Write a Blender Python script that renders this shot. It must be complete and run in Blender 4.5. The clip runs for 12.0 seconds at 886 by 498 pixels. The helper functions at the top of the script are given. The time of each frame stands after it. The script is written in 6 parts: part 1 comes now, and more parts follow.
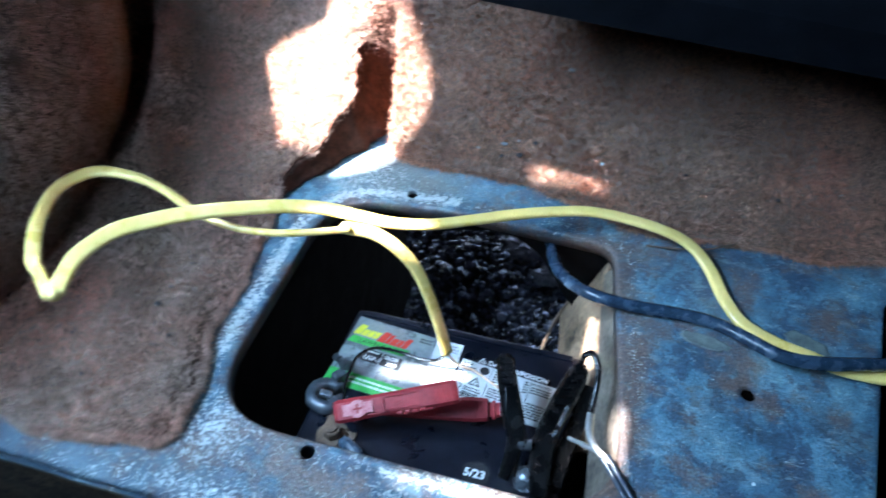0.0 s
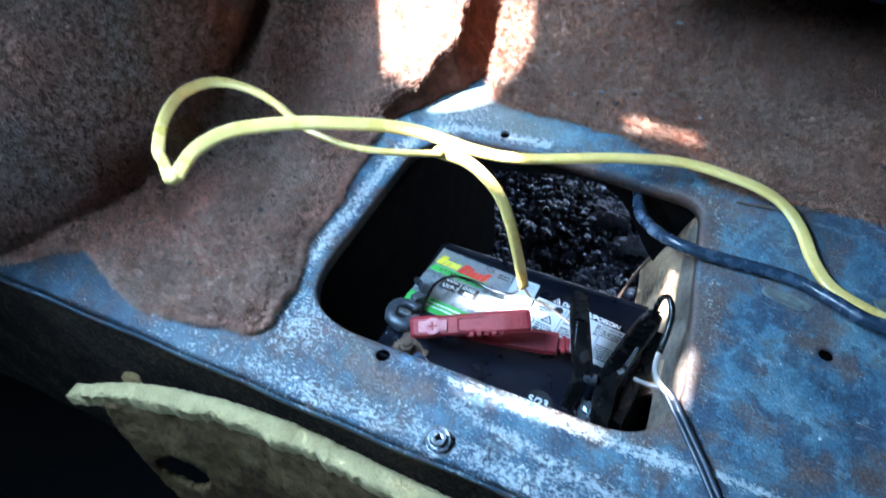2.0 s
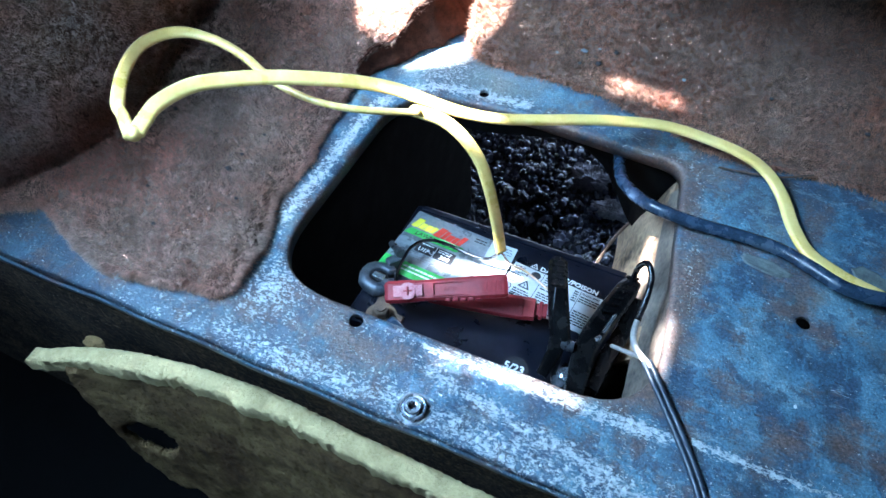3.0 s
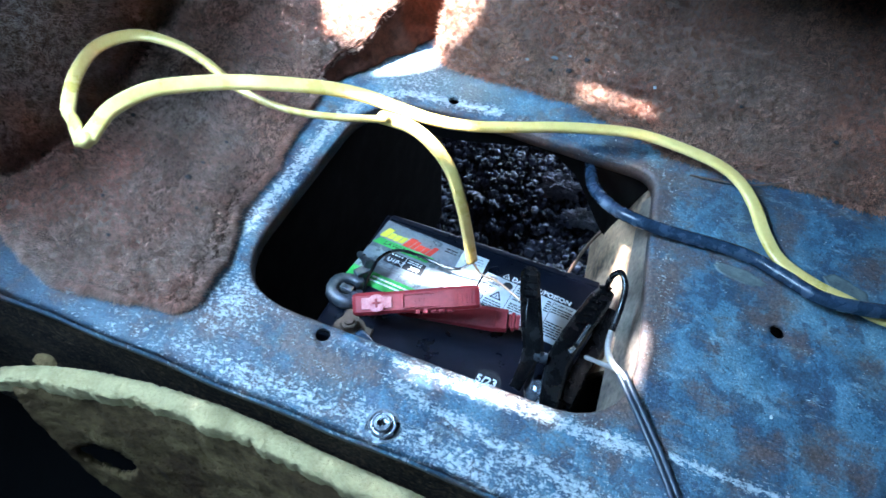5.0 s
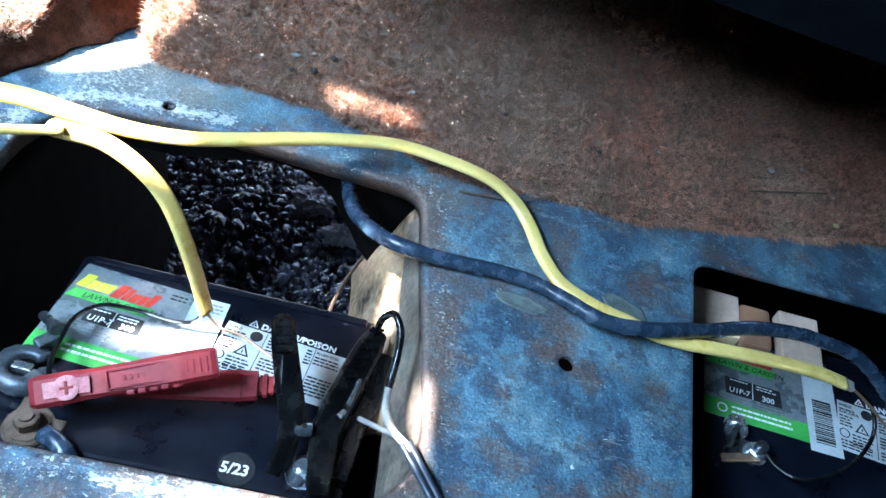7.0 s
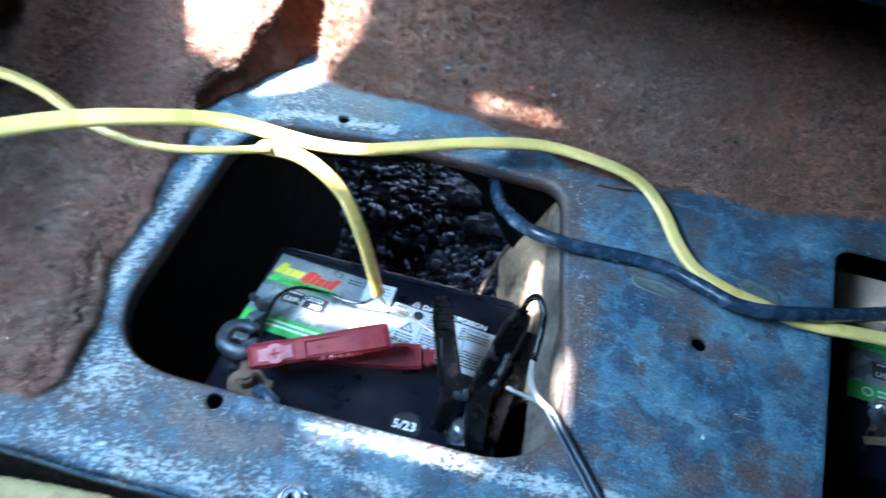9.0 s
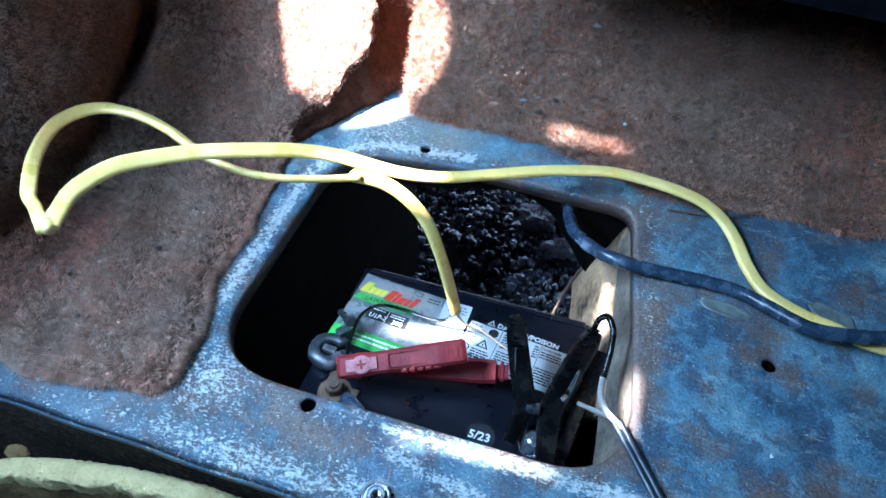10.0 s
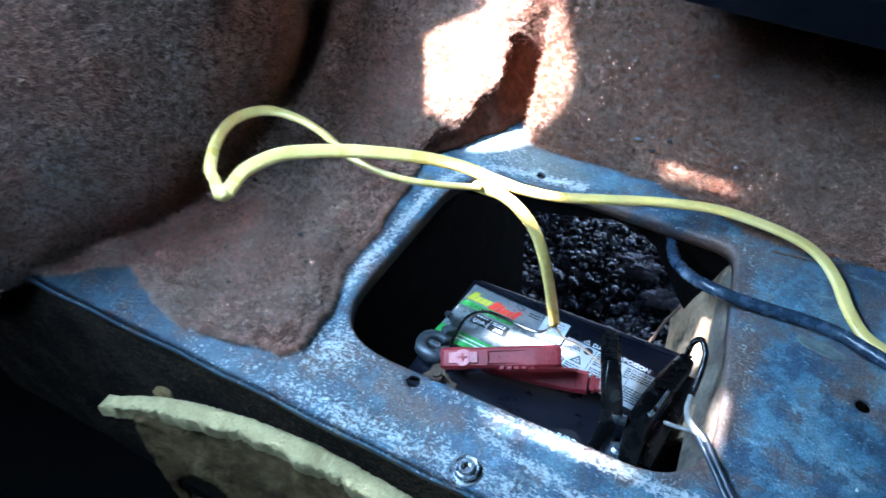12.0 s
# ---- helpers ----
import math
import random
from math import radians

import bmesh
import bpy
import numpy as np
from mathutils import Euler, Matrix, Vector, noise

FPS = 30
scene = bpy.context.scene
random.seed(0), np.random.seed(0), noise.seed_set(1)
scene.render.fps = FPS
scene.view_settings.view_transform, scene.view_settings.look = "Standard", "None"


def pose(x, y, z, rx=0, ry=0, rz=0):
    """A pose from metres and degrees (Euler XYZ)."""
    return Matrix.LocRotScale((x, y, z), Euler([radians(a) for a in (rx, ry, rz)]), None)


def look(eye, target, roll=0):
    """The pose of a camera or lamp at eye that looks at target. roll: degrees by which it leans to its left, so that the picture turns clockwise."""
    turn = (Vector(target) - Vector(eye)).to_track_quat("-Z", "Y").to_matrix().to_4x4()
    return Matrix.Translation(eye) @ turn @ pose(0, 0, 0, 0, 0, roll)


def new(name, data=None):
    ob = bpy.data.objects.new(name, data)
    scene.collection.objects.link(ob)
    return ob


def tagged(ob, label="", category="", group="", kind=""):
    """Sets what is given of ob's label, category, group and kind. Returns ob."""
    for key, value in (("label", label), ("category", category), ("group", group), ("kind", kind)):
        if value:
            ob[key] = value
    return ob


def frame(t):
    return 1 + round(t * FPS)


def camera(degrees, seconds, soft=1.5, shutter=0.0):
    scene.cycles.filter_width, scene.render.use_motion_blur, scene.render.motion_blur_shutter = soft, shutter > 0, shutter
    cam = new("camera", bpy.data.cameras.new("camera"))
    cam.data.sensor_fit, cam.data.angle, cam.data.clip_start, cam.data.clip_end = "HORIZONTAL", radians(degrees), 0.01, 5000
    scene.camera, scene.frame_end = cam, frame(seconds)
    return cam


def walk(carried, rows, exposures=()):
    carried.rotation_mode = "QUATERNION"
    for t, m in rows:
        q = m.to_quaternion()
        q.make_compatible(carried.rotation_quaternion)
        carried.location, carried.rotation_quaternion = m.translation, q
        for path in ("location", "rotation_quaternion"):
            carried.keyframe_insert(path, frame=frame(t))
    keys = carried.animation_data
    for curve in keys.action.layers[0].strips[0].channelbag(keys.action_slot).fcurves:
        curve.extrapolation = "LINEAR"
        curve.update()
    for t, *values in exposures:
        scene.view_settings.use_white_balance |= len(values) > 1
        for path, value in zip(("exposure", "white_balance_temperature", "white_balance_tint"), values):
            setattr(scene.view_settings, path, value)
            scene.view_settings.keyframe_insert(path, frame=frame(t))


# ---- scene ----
cam = camera(66.3, 12.0, shutter=0.5)
PATH = [
    (0, (0.081, -0.099, 0.429), (-0.289, 1.133, -1.102), -1.6),
    (0.5, (0.093, -0.12, 0.441), (-0.49, 1.037, -1.083), -7.6),
    (1, (0.098, -0.13, 0.436), (-0.537, 1.005, -1.083), -7.3),
    (1.5, (0.097, -0.132, 0.43), (-0.546, 1.016, -1.076), -6.6),
    (2, (0.096, -0.138, 0.419), (-0.496, 0.963, -1.142), -4.8),
    (2.5, (0.091, -0.128, 0.41), (-0.42, 0.905, -1.224), -2.9),
    (3, (0.09, -0.129, 0.408), (-0.398, 0.918, -1.224), -1.6),
    (5, (0.087, -0.121, 0.397), (-0.33, 0.981, -1.219), 1.5),
    (5.5, (0.085, -0.086, 0.37), (-0.035, 1.159, -1.191), 11.0),
    (6, (0.08, -0.055, 0.344), (0.234, 1.205, -1.201), 19.2),
    (6.5, (0.078, -0.047, 0.332), (0.334, 1.242, -1.175), 22.8),
    (8.5, (0.074, -0.051, 0.343), (0.228, 1.19, -1.218), 18.8),
    (9, (0.074, -0.079, 0.378), (-0.074, 1.102, -1.23), 7.8),
    (9.5, (0.075, -0.091, 0.389), (-0.188, 1.068, -1.219), 3.9),
    (10, (0.078, -0.101, 0.402), (-0.3, 1.079, -1.168), -0.2),
    (10.5, (0.081, -0.104, 0.403), (-0.308, 1.116, -1.133), 0.4),
    (11, (0.079, -0.119, 0.393), (-0.326, 1.172, -1.08), 3.1),
    (11.5, (0.084, -0.139, 0.4), (-0.465, 1.092, -1.077), 0.1),
    (12, (0.094, -0.16, 0.414), (-0.602, 1.025, -1.039), -3.4),
]
EXPOSURES = [(0, 4.15, 6150, 13), (1.5, 4.15, 6150, 13), (2.5, 4.35, 5980, 13), (5.0, 4.35, 5980, 13), (5.5, 4.25, 6000, 13), (6.0, 4.36, 8000, 22), (6.5, 4.56, 6400, 12), (8.4, 4.48, 7300, 14), (9.0, 4.2, 6000, 12), (9.5, 4.2, 5880, 12), (10.5, 4.13, 5930, 13), (12, 4.2, 5950, 13)]
walk(cam, [(t, look(eye, target, roll)) for t, eye, target, roll in PATH], EXPOSURES)

# ---- world, sun, added lamps ----
SUN = Vector((-0.52, -0.26, 1.0)).normalized()
world = bpy.data.worlds.new("sky")
scene.world = world
world.use_nodes = True
wn = world.node_tree
sky = wn.nodes.new("ShaderNodeTexSky")
sky.sky_type, sky.sun_disc = "NISHITA", False
sky.sun_elevation = math.asin(SUN.z)
sky.sun_rotation = math.atan2(SUN.x, SUN.y)
wn.links.new(sky.outputs[0], wn.nodes["Background"].inputs[0])
wn.nodes["Background"].inputs[1].default_value = 0.05

sun = new("sun", bpy.data.lights.new("sun", "SUN"))
sun.data.energy, sun.data.angle, sun.data.color = 5.0, radians(1.1), (1.0, 0.995, 0.97)
sun.matrix_world = look(SUN * 5, (0, 0, 0))

# added lamp under the closed roof, standing in for skylight
sky_lamp = new("hatch_light", bpy.data.lights.new("hatch_light", "AREA"))
sky_lamp.data.shape, sky_lamp.data.size, sky_lamp.data.size_y = "RECTANGLE", 0.50, 0.42
sky_lamp.data.energy, sky_lamp.data.color = 2.0, (0.41, 0.69, 1.0)
sky_lamp.matrix_world = look((-0.37, -0.06, 0.73), (0.08, 0.05, 0.0))

# small lamp added to brighten the wheel hump
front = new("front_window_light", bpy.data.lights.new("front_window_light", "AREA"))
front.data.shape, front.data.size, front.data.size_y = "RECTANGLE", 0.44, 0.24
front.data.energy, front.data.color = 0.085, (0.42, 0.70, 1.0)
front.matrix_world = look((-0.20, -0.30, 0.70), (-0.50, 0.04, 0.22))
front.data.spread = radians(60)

# added lamp standing in for daylight over the ground, under the car's open floor
under = new("under_car_light", bpy.data.lights.new("under_car_light", "AREA"))
under.data.shape, under.data.size, under.data.size_y = "RECTANGLE", 1.2, 0.30
under.data.energy, under.data.color = 0.8, (0.55, 0.72, 1.0)
under.matrix_world = look((-0.15, 1.7, -0.12), (0.0, 0.55, -0.41))

# ---- materials ----
def shader(name):
    m = bpy.data.materials.new(name)
    m.use_nodes = True
    return m, m.node_tree, m.node_tree.nodes["Principled BSDF"]


def node(tree, kind, inputs=()):
    n = tree.nodes.new(kind)
    for key, value in dict(inputs).items():
        if hasattr(value, "is_output"):
            tree.links.new(value, n.inputs[key])
        else:
            n.inputs[key].default_value = value
    return n


def place(tree):
    return tree.nodes.new("ShaderNodeTexCoord").outputs["Object"]


def grain(tree, scale, detail=4.0, rough=0.6, where=None, warp=0.0):
    return node(tree, "ShaderNodeTexNoise", {"Vector": where or place(tree), "Scale": scale, "Detail": detail, "Roughness": rough, "Distortion": warp}).outputs["Fac"]


def ramp(tree, value, stops):
    n = node(tree, "ShaderNodeValToRGB", {"Fac": value})
    band = n.color_ramp
    while len(band.elements) < len(stops):
        band.elements.new(0.5)
    for e, (at, colour) in zip(band.elements, stops):
        e.position = at
        e.color = (*colour, 1) if len(colour) == 3 else colour
    return n.outputs["Color"]


def grey(v):
    return (v, v, v)


def blend(tree, fac, a, b):
    n = tree.nodes.new("ShaderNodeMix")
    n.data_type = "RGBA"
    for key, value in ((0, fac), (6, a), (7, b)):
        if hasattr(value, "is_output"):
            tree.links.new(value, n.inputs[key])
        else:
            n.inputs[key].default_value = value if key == 0 else (*value, 1)
    return n.outputs[2]


def maths(tree, op, a, b=0.0, clamp=False):
    n = node(tree, "ShaderNodeMath", {0: a, 1: b})
    n.operation, n.use_clamp = op, clamp
    return n.outputs[0]


def relief(tree, bsdf, height, strength=0.3, distance=0.001):
    n = node(tree, "ShaderNodeBump", {"Height": height, "Strength": strength, "Distance": distance})
    tree.links.new(n.outputs[0], bsdf.inputs["Normal"])


def simple(name, a, b, scale=60, rough=0.5, metal=0.0, bump=0.2, distance=0.0006, spec=0.5):
    """A surface that varies between two colours at two scales, with fine relief."""
    m, t, s = shader(name)
    big, fine = grain(t, scale, 5), grain(t, scale * 7, 3)
    mixed = maths(t, "ADD", maths(t, "MULTIPLY", big, 0.65), maths(t, "MULTIPLY", fine, 0.35))
    t.links.new(ramp(t, mixed, [(0.35, a), (0.65, b)]), s.inputs["Base Color"])
    t.links.new(ramp(t, big, [(0.3, grey(max(rough - 0.1, 0.05))), (0.7, grey(min(rough + 0.12, 1)))]), s.inputs["Roughness"])
    s.inputs["Metallic"].default_value = metal
    s.inputs["Specular IOR Level"].default_value = spec
    relief(t, s, mixed, bump, distance)
    return m


def deck_paint():
    """Worn blue-black paint: pale scuffs where feet and lids rubbed, brown rust where the steel is bare."""
    m, t, s = shader("worn_blue_paint")
    worn = t.nodes.new("ShaderNodeAttribute")
    worn.attribute_name = "wear"
    wear = worn.outputs["Fac"]
    rubbed = t.nodes.new("ShaderNodeAttribute")
    rubbed.attribute_name = "rust"
    bare = rubbed.outputs["Fac"]
    darkened = t.nodes.new("ShaderNodeAttribute")
    darkened.attribute_name = "dirt"
    brushed = node(t, "ShaderNodeMapping", {"Vector": place(t), "Rotation": (0, 0, 0.5), "Scale": (1.12, 0.88, 1)}).outputs[0]
    across = node(t, "ShaderNodeMapping", {"Vector": place(t), "Rotation": (0, 0, -0.35), "Scale": (0.62, 1.4, 1)}).outputs[0]
    cloud, blotch = grain(t, 12, 6, 0.62, None, 0.3), grain(t, 46, 8, 0.70, brushed, 0.3)
    speck, fine, dots = grain(t, 430, 8, 0.78, across), grain(t, 420, 3), grain(t, 640, 2, 0.5)
    tone = maths(t, "ADD", maths(t, "MULTIPLY", cloud, 0.46), maths(t, "MULTIPLY", blotch, 0.54))
    blue = ramp(t, tone, [(0.38, (0.026, 0.040, 0.056)), (0.44, (0.033, 0.074, 0.116)), (0.50, (0.055, 0.132, 0.190)), (0.57, (0.098, 0.202, 0.256)), (0.66, (0.24, 0.335, 0.365))])
    # crisp-edged layers: navy where the chalky top coat has gone, chalk where it stays
    flaked = ramp(t, grain(t, 30, 9, 0.68, brushed, 0.2), [(0.532, grey(0)), (0.545, grey(0.78)), (0.63, grey(0.6))])
    blue = blend(t, flaked, blue, ramp(t, fine, [(0.3, (0.016, 0.030, 0.056)), (0.7, (0.040, 0.072, 0.118))]))
    chalk = ramp(t, grain(t, 64, 9, 0.72, across), [(0.575, grey(0)), (0.60, grey(0.45)), (0.68, grey(0.7))])
    blue = blend(t, chalk, blue, (0.20, 0.29, 0.325))
    grime = blend(t, ramp(t, grain(t, 17, 6, 0.65), [(0.50, grey(0)), (0.66, grey(0.5))]), blue, ramp(t, fine, [(0.3, (0.028, 0.036, 0.041)), (0.7, (0.090, 0.101, 0.105))]))
    rust = ramp(t, maths(t, "ADD", maths(t, "MULTIPLY", grain(t, 26, 8, 0.7), 0.76), maths(t, "ADD", maths(t, "MULTIPLY", speck, 0.24), maths(t, "MULTIPLY", bare, 0.13))), [(0.515, grey(0)), (0.565, grey(0.5)), (0.63, grey(0.85))])
    brown = ramp(t, fine, [(0.3, (0.055, 0.033, 0.025)), (0.7, (0.165, 0.097, 0.070))])
    # darkening by this mask: grime, and weaker front-left light put into the colour
    dark_mix = ramp(t, maths(t, "ADD", maths(t, "MULTIPLY", darkened.outputs["Fac"], 0.30), maths(t, "MULTIPLY", grain(t, 60, 6, 0.7), 0.7)), [(0.42, grey(0)), (0.62, grey(0.7))])
    grime = blend(t, dark_mix, grime, ramp(t, fine, [(0.3, (0.016, 0.023, 0.038)), (0.7, (0.046, 0.060, 0.080))]))
    rusty = blend(t, rust, grime, brown)
    pitted = blend(t, ramp(t, dots, [(0.66, grey(0)), (0.71, grey(0.8))]), rusty, (0.010, 0.011, 0.016))
    # dry grey dust lying along the carpet's edge
    dusted = t.nodes.new("ShaderNodeAttribute")
    dusted.attribute_name = "dust"
    dust = ramp(t, maths(t, "ADD", maths(t, "MULTIPLY", dusted.outputs["Fac"], 0.42), maths(t, "MULTIPLY", grain(t, 55, 7, 0.7), 0.58)), [(0.40, grey(0)), (0.62, grey(0.72))])
    pitted = blend(t, dust, pitted, ramp(t, fine, [(0.3, (0.105, 0.118, 0.112)), (0.7, (0.215, 0.228, 0.212))]))
    # fine grit and thin scratches over all of it
    grit = ramp(t, grain(t, 620, 5, 0.75, brushed), [(0.36, grey(0.60)), (0.50, grey(0.96)), (0.64, grey(1.48))])
    gritty = t.nodes.new("ShaderNodeMix")
    gritty.data_type, gritty.blend_type = "RGBA", "MULTIPLY"
    gritty.inputs[0].default_value = 1.0
    t.links.new(pitted, gritty.inputs[6])
    t.links.new(grit, gritty.inputs[7])
    dragged = node(t, "ShaderNodeMapping", {"Vector": place(t), "Rotation": (0, 0, 0.95), "Scale": (0.10, 1.5, 1)}).outputs[0]
    scratch = ramp(t, grain(t, 330, 5, 0.65, dragged), [(0.655, grey(0)), (0.675, grey(0.55))])
    pitted = blend(t, scratch, gritty.outputs[2], (0.26, 0.33, 0.35))
    scuff_noise = maths(t, "ADD", maths(t, "MULTIPLY", grain(t, 170, 8, 0.78, brushed), 0.42), maths(t, "MULTIPLY", speck, 0.58))
    scuff = ramp(t, maths(t, "ADD", scuff_noise, maths(t, "MULTIPLY", wear, 0.152)), [(0.602, grey(0)), (0.614, grey(0.8)), (0.66, grey(1))])
    chips = ramp(t, maths(t, "ADD", grain(t, 150, 9, 0.70, brushed), maths(t, "MULTIPLY", wear, 0.15)), [(0.690, grey(0)), (0.697, grey(0.85)), (0.76, grey(1))])
    rubs = ramp(t, grain(t, 120, 10, 0.80, across), [(0.585, grey(0)), (0.605, grey(0.45)), (0.66, grey(0.65))])
    pitted = blend(t, rubs, pitted, (0.092, 0.175, 0.220))
    scuff = maths(t, "MAXIMUM", scuff, chips)
    flecks = ramp(t, maths(t, "SUBTRACT", maths(t, "ADD", grain(t, 520, 2, 0.5, across), maths(t, "MULTIPLY", wear, 0.10)), 0.02), [(0.700, grey(0)), (0.718, grey(0.9))])
    pale = ramp(t, fine, [(0.3, (0.36, 0.42, 0.44)), (0.7, (0.68, 0.71, 0.70))])
    t.links.new(blend(t, maths(t, "MAXIMUM", scuff, flecks), pitted, pale), s.inputs["Base Color"])
    t.links.new(ramp(t, maths(t, "ADD", maths(t, "MULTIPLY", blotch, 0.6), maths(t, "MULTIPLY", fine, 0.4)), [(0.3, grey(0.32)), (0.7, grey(0.60))]), s.inputs["Roughness"])
    relief(t, s, maths(t, "ADD", maths(t, "MULTIPLY", scuff, 0.8), maths(t, "SUBTRACT", maths(t, "ADD", fine, maths(t, "MULTIPLY", blotch, 1.5)), maths(t, "MULTIPLY", rust, 0.5))), 0.7, 0.0013)
    return m


def carpet_pile(name="brown_carpet", tones=((0.48, 0.188, 0.124), (0.48, 0.245, 0.168), (0.47, 0.30, 0.225))):
    """Old cut-pile carpet, brown faded to grey and red in patches."""
    m, t, s = shader(name)
    patch, mid, fine = grain(t, 9, 5), grain(t, 28, 4), grain(t, 230, 4, 0.7)
    base = ramp(t, patch, list(zip((0.34, 0.48, 0.66), tones)))
    grimy = blend(t, ramp(t, mid, [(0.48, grey(0)), (0.72, grey(0.6))]), base, (0.23, 0.155, 0.115))
    # a dark oily stain with a ragged outline on the hump
    away = node(t, "ShaderNodeVectorMath", {0: place(t), 1: (-0.295, 0.178, 0.172)})
    away.operation = "DISTANCE"
    ragged_edge = maths(t, "ADD", away.outputs["Value"], maths(t, "MULTIPLY", grain(t, 45, 4), 0.045))
    grimy = blend(t, ramp(t, ragged_edge, [(0.030, grey(0.9)), (0.042, grey(0))]), grimy, (0.03, 0.024, 0.022))
    soiled = ramp(t, grain(t, 90, 6, 0.75), [(0.52, grey(0)), (0.68, grey(0.6))])
    grimy = blend(t, soiled, grimy, (0.16, 0.105, 0.08))
    red = ramp(t, grain(t, 38, 6, 0.7), [(0.50, grey(0)), (0.68, grey(0.5))])
    grimy = blend(t, red, grimy, (0.36, 0.15, 0.10))
    clump = ramp(t, grain(t, 70, 3, 0.6), [(0.58, grey(0)), (0.72, grey(0.35))])
    grimy = blend(t, clump, grimy, (0.14, 0.092, 0.07))
    island = t.nodes.new("ShaderNodeNewGeometry").outputs["Random Per Island"]
    tone = ramp(t, maths(t, "ADD", maths(t, "MULTIPLY", island, 0.3), maths(t, "MULTIPLY", fine, 0.7)), [(0.30, grey(0.46)), (0.47, grey(0.96)), (0.66, grey(1.48))])
    n = t.nodes.new("ShaderNodeMix")
    n.data_type, n.blend_type = "RGBA", "MULTIPLY"
    n.inputs[0].default_value = 1.0
    t.links.new(grimy, n.inputs[6])
    t.links.new(tone, n.inputs[7])
    t.links.new(n.outputs[2], s.inputs["Base Color"])
    s.inputs["Roughness"].default_value = 0.95
    s.inputs["Specular IOR Level"].default_value = 0.12
    relief(t, s, fine, 0.8, 0.004)
    thin = node(t, "ShaderNodeBsdfTranslucent", {"Color": n.outputs[2]})
    both = node(t, "ShaderNodeMixShader", {0: 0.2, 1: s.outputs[0], 2: thin.outputs[0]})
    t.links.new(both.outputs[0], t.nodes["Material Output"].inputs["Surface"])
    return m


def stone_mat():
    m, t, s = shader("dark_wet_gravel")
    island = t.nodes.new("ShaderNodeNewGeometry").outputs["Random Per Island"]
    tone = ramp(t, maths(t, "ADD", maths(t, "MULTIPLY", island, 0.7), maths(t, "MULTIPLY", grain(t, 90, 4), 0.3)), [(0.2, (0.010, 0.011, 0.016)), (0.60, (0.042, 0.044, 0.064)), (0.88, (0.17, 0.175, 0.24)), (0.985, (0.24, 0.12, 0.07))])
    t.links.new(tone, s.inputs["Base Color"])
    s.inputs["Roughness"].default_value = 0.27
    relief(t, s, grain(t, 300, 4), 0.6, 0.002)
    return m


def crusted_steel():
    """Rusty steel under a granular crust of dirt, with a few pale grains."""
    m, t, s = shader("rusty_dirty_steel")
    patch, grit, grains = grain(t, 16, 6, 0.65), grain(t, 240, 7, 0.75), grain(t, 420, 3, 0.6)
    crust = ramp(t, maths(t, "ADD", maths(t, "MULTIPLY", grit, 0.7), maths(t, "MULTIPLY", patch, 0.3)), [(0.44, (0.006, 0.004, 0.003)), (0.52, (0.042, 0.027, 0.018)), (0.60, (0.135, 0.090, 0.058)), (0.70, (0.24, 0.175, 0.125))])
    t.links.new(blend(t, ramp(t, grains, [(0.67, grey(0)), (0.71, grey(0.7))]), crust, (0.36, 0.32, 0.27)), s.inputs["Base Color"])
    s.inputs["Roughness"].default_value = 0.85
    s.inputs["Specular IOR Level"].default_value = 0.2
    relief(t, s, grit, 1.0, 0.004)
    return m


def foam_face():
    """Old foam skin: olive tan, browned in large stains, with small dark pits."""
    m, t, s = shader("stained_foam_face")
    large, mid, pits = grain(t, 13, 5, 0.6, None, 0.6), grain(t, 60, 6, 0.65), grain(t, 260, 4, 0.6)
    tan = ramp(t, mid, [(0.35, (0.105, 0.064, 0.027)), (0.65, (0.225, 0.148, 0.066))])
    brown = blend(t, ramp(t, large, [(0.46, grey(0)), (0.62, grey(0.85))]), tan, ramp(t, mid, [(0.35, (0.042, 0.020, 0.010)), (0.65, (0.110, 0.058, 0.029))]))
    pitted = blend(t, ramp(t, pits, [(0.66, grey(0)), (0.73, grey(0.7))]), brown, (0.035, 0.022, 0.012))
    t.links.new(pitted, s.inputs["Base Color"])
    s.inputs["Roughness"].default_value = 0.95
    s.inputs["Specular IOR Level"].default_value = 0.15
    relief(t, s, maths(t, "SUBTRACT", maths(t, "ADD", mid, maths(t, "MULTIPLY", grain(t, 420, 3), 0.5)), maths(t, "MULTIPLY", ramp(t, pits, [(0.58, grey(0)), (0.68, grey(1))]), 0.8)), 0.9, 0.003)
    return m


M_DECK = deck_paint()
M_CARPET = carpet_pile()
M_FADED = carpet_pile("faded_grey_brown_carpet", ((0.46, 0.225, 0.17), (0.46, 0.30, 0.245), (0.44, 0.37, 0.33)))
M_FLAP = carpet_pile("faded_tan_carpet", ((0.62, 0.285, 0.21), (0.62, 0.365, 0.28), (0.58, 0.43, 0.355)))
M_STONE = stone_mat()
# backing coloured darker, with the shade under the flap put in
M_SHADED_BACKING = simple("shaded_carpet_backing", (0.040, 0.014, 0.009), (0.13, 0.048, 0.030), 110, 0.95, bump=0.9, distance=0.003, spec=0.1)
# darker than the pile: shade between the fibres is put into this base
M_SHADED_ROOTS = simple("shaded_pile_roots", (0.075, 0.045, 0.033), (0.24, 0.155, 0.115), 150, 0.95, bump=0.9, distance=0.003, spec=0.1)
M_GLUE = simple("dried_glue", (0.045, 0.062, 0.064), (0.135, 0.16, 0.15), 130, 0.6, bump=0.6, distance=0.001)
M_SOIL = simple("damp_soil", (0.012, 0.011, 0.012), (0.035, 0.03, 0.03), 50, 0.8, bump=0.6, distance=0.004)
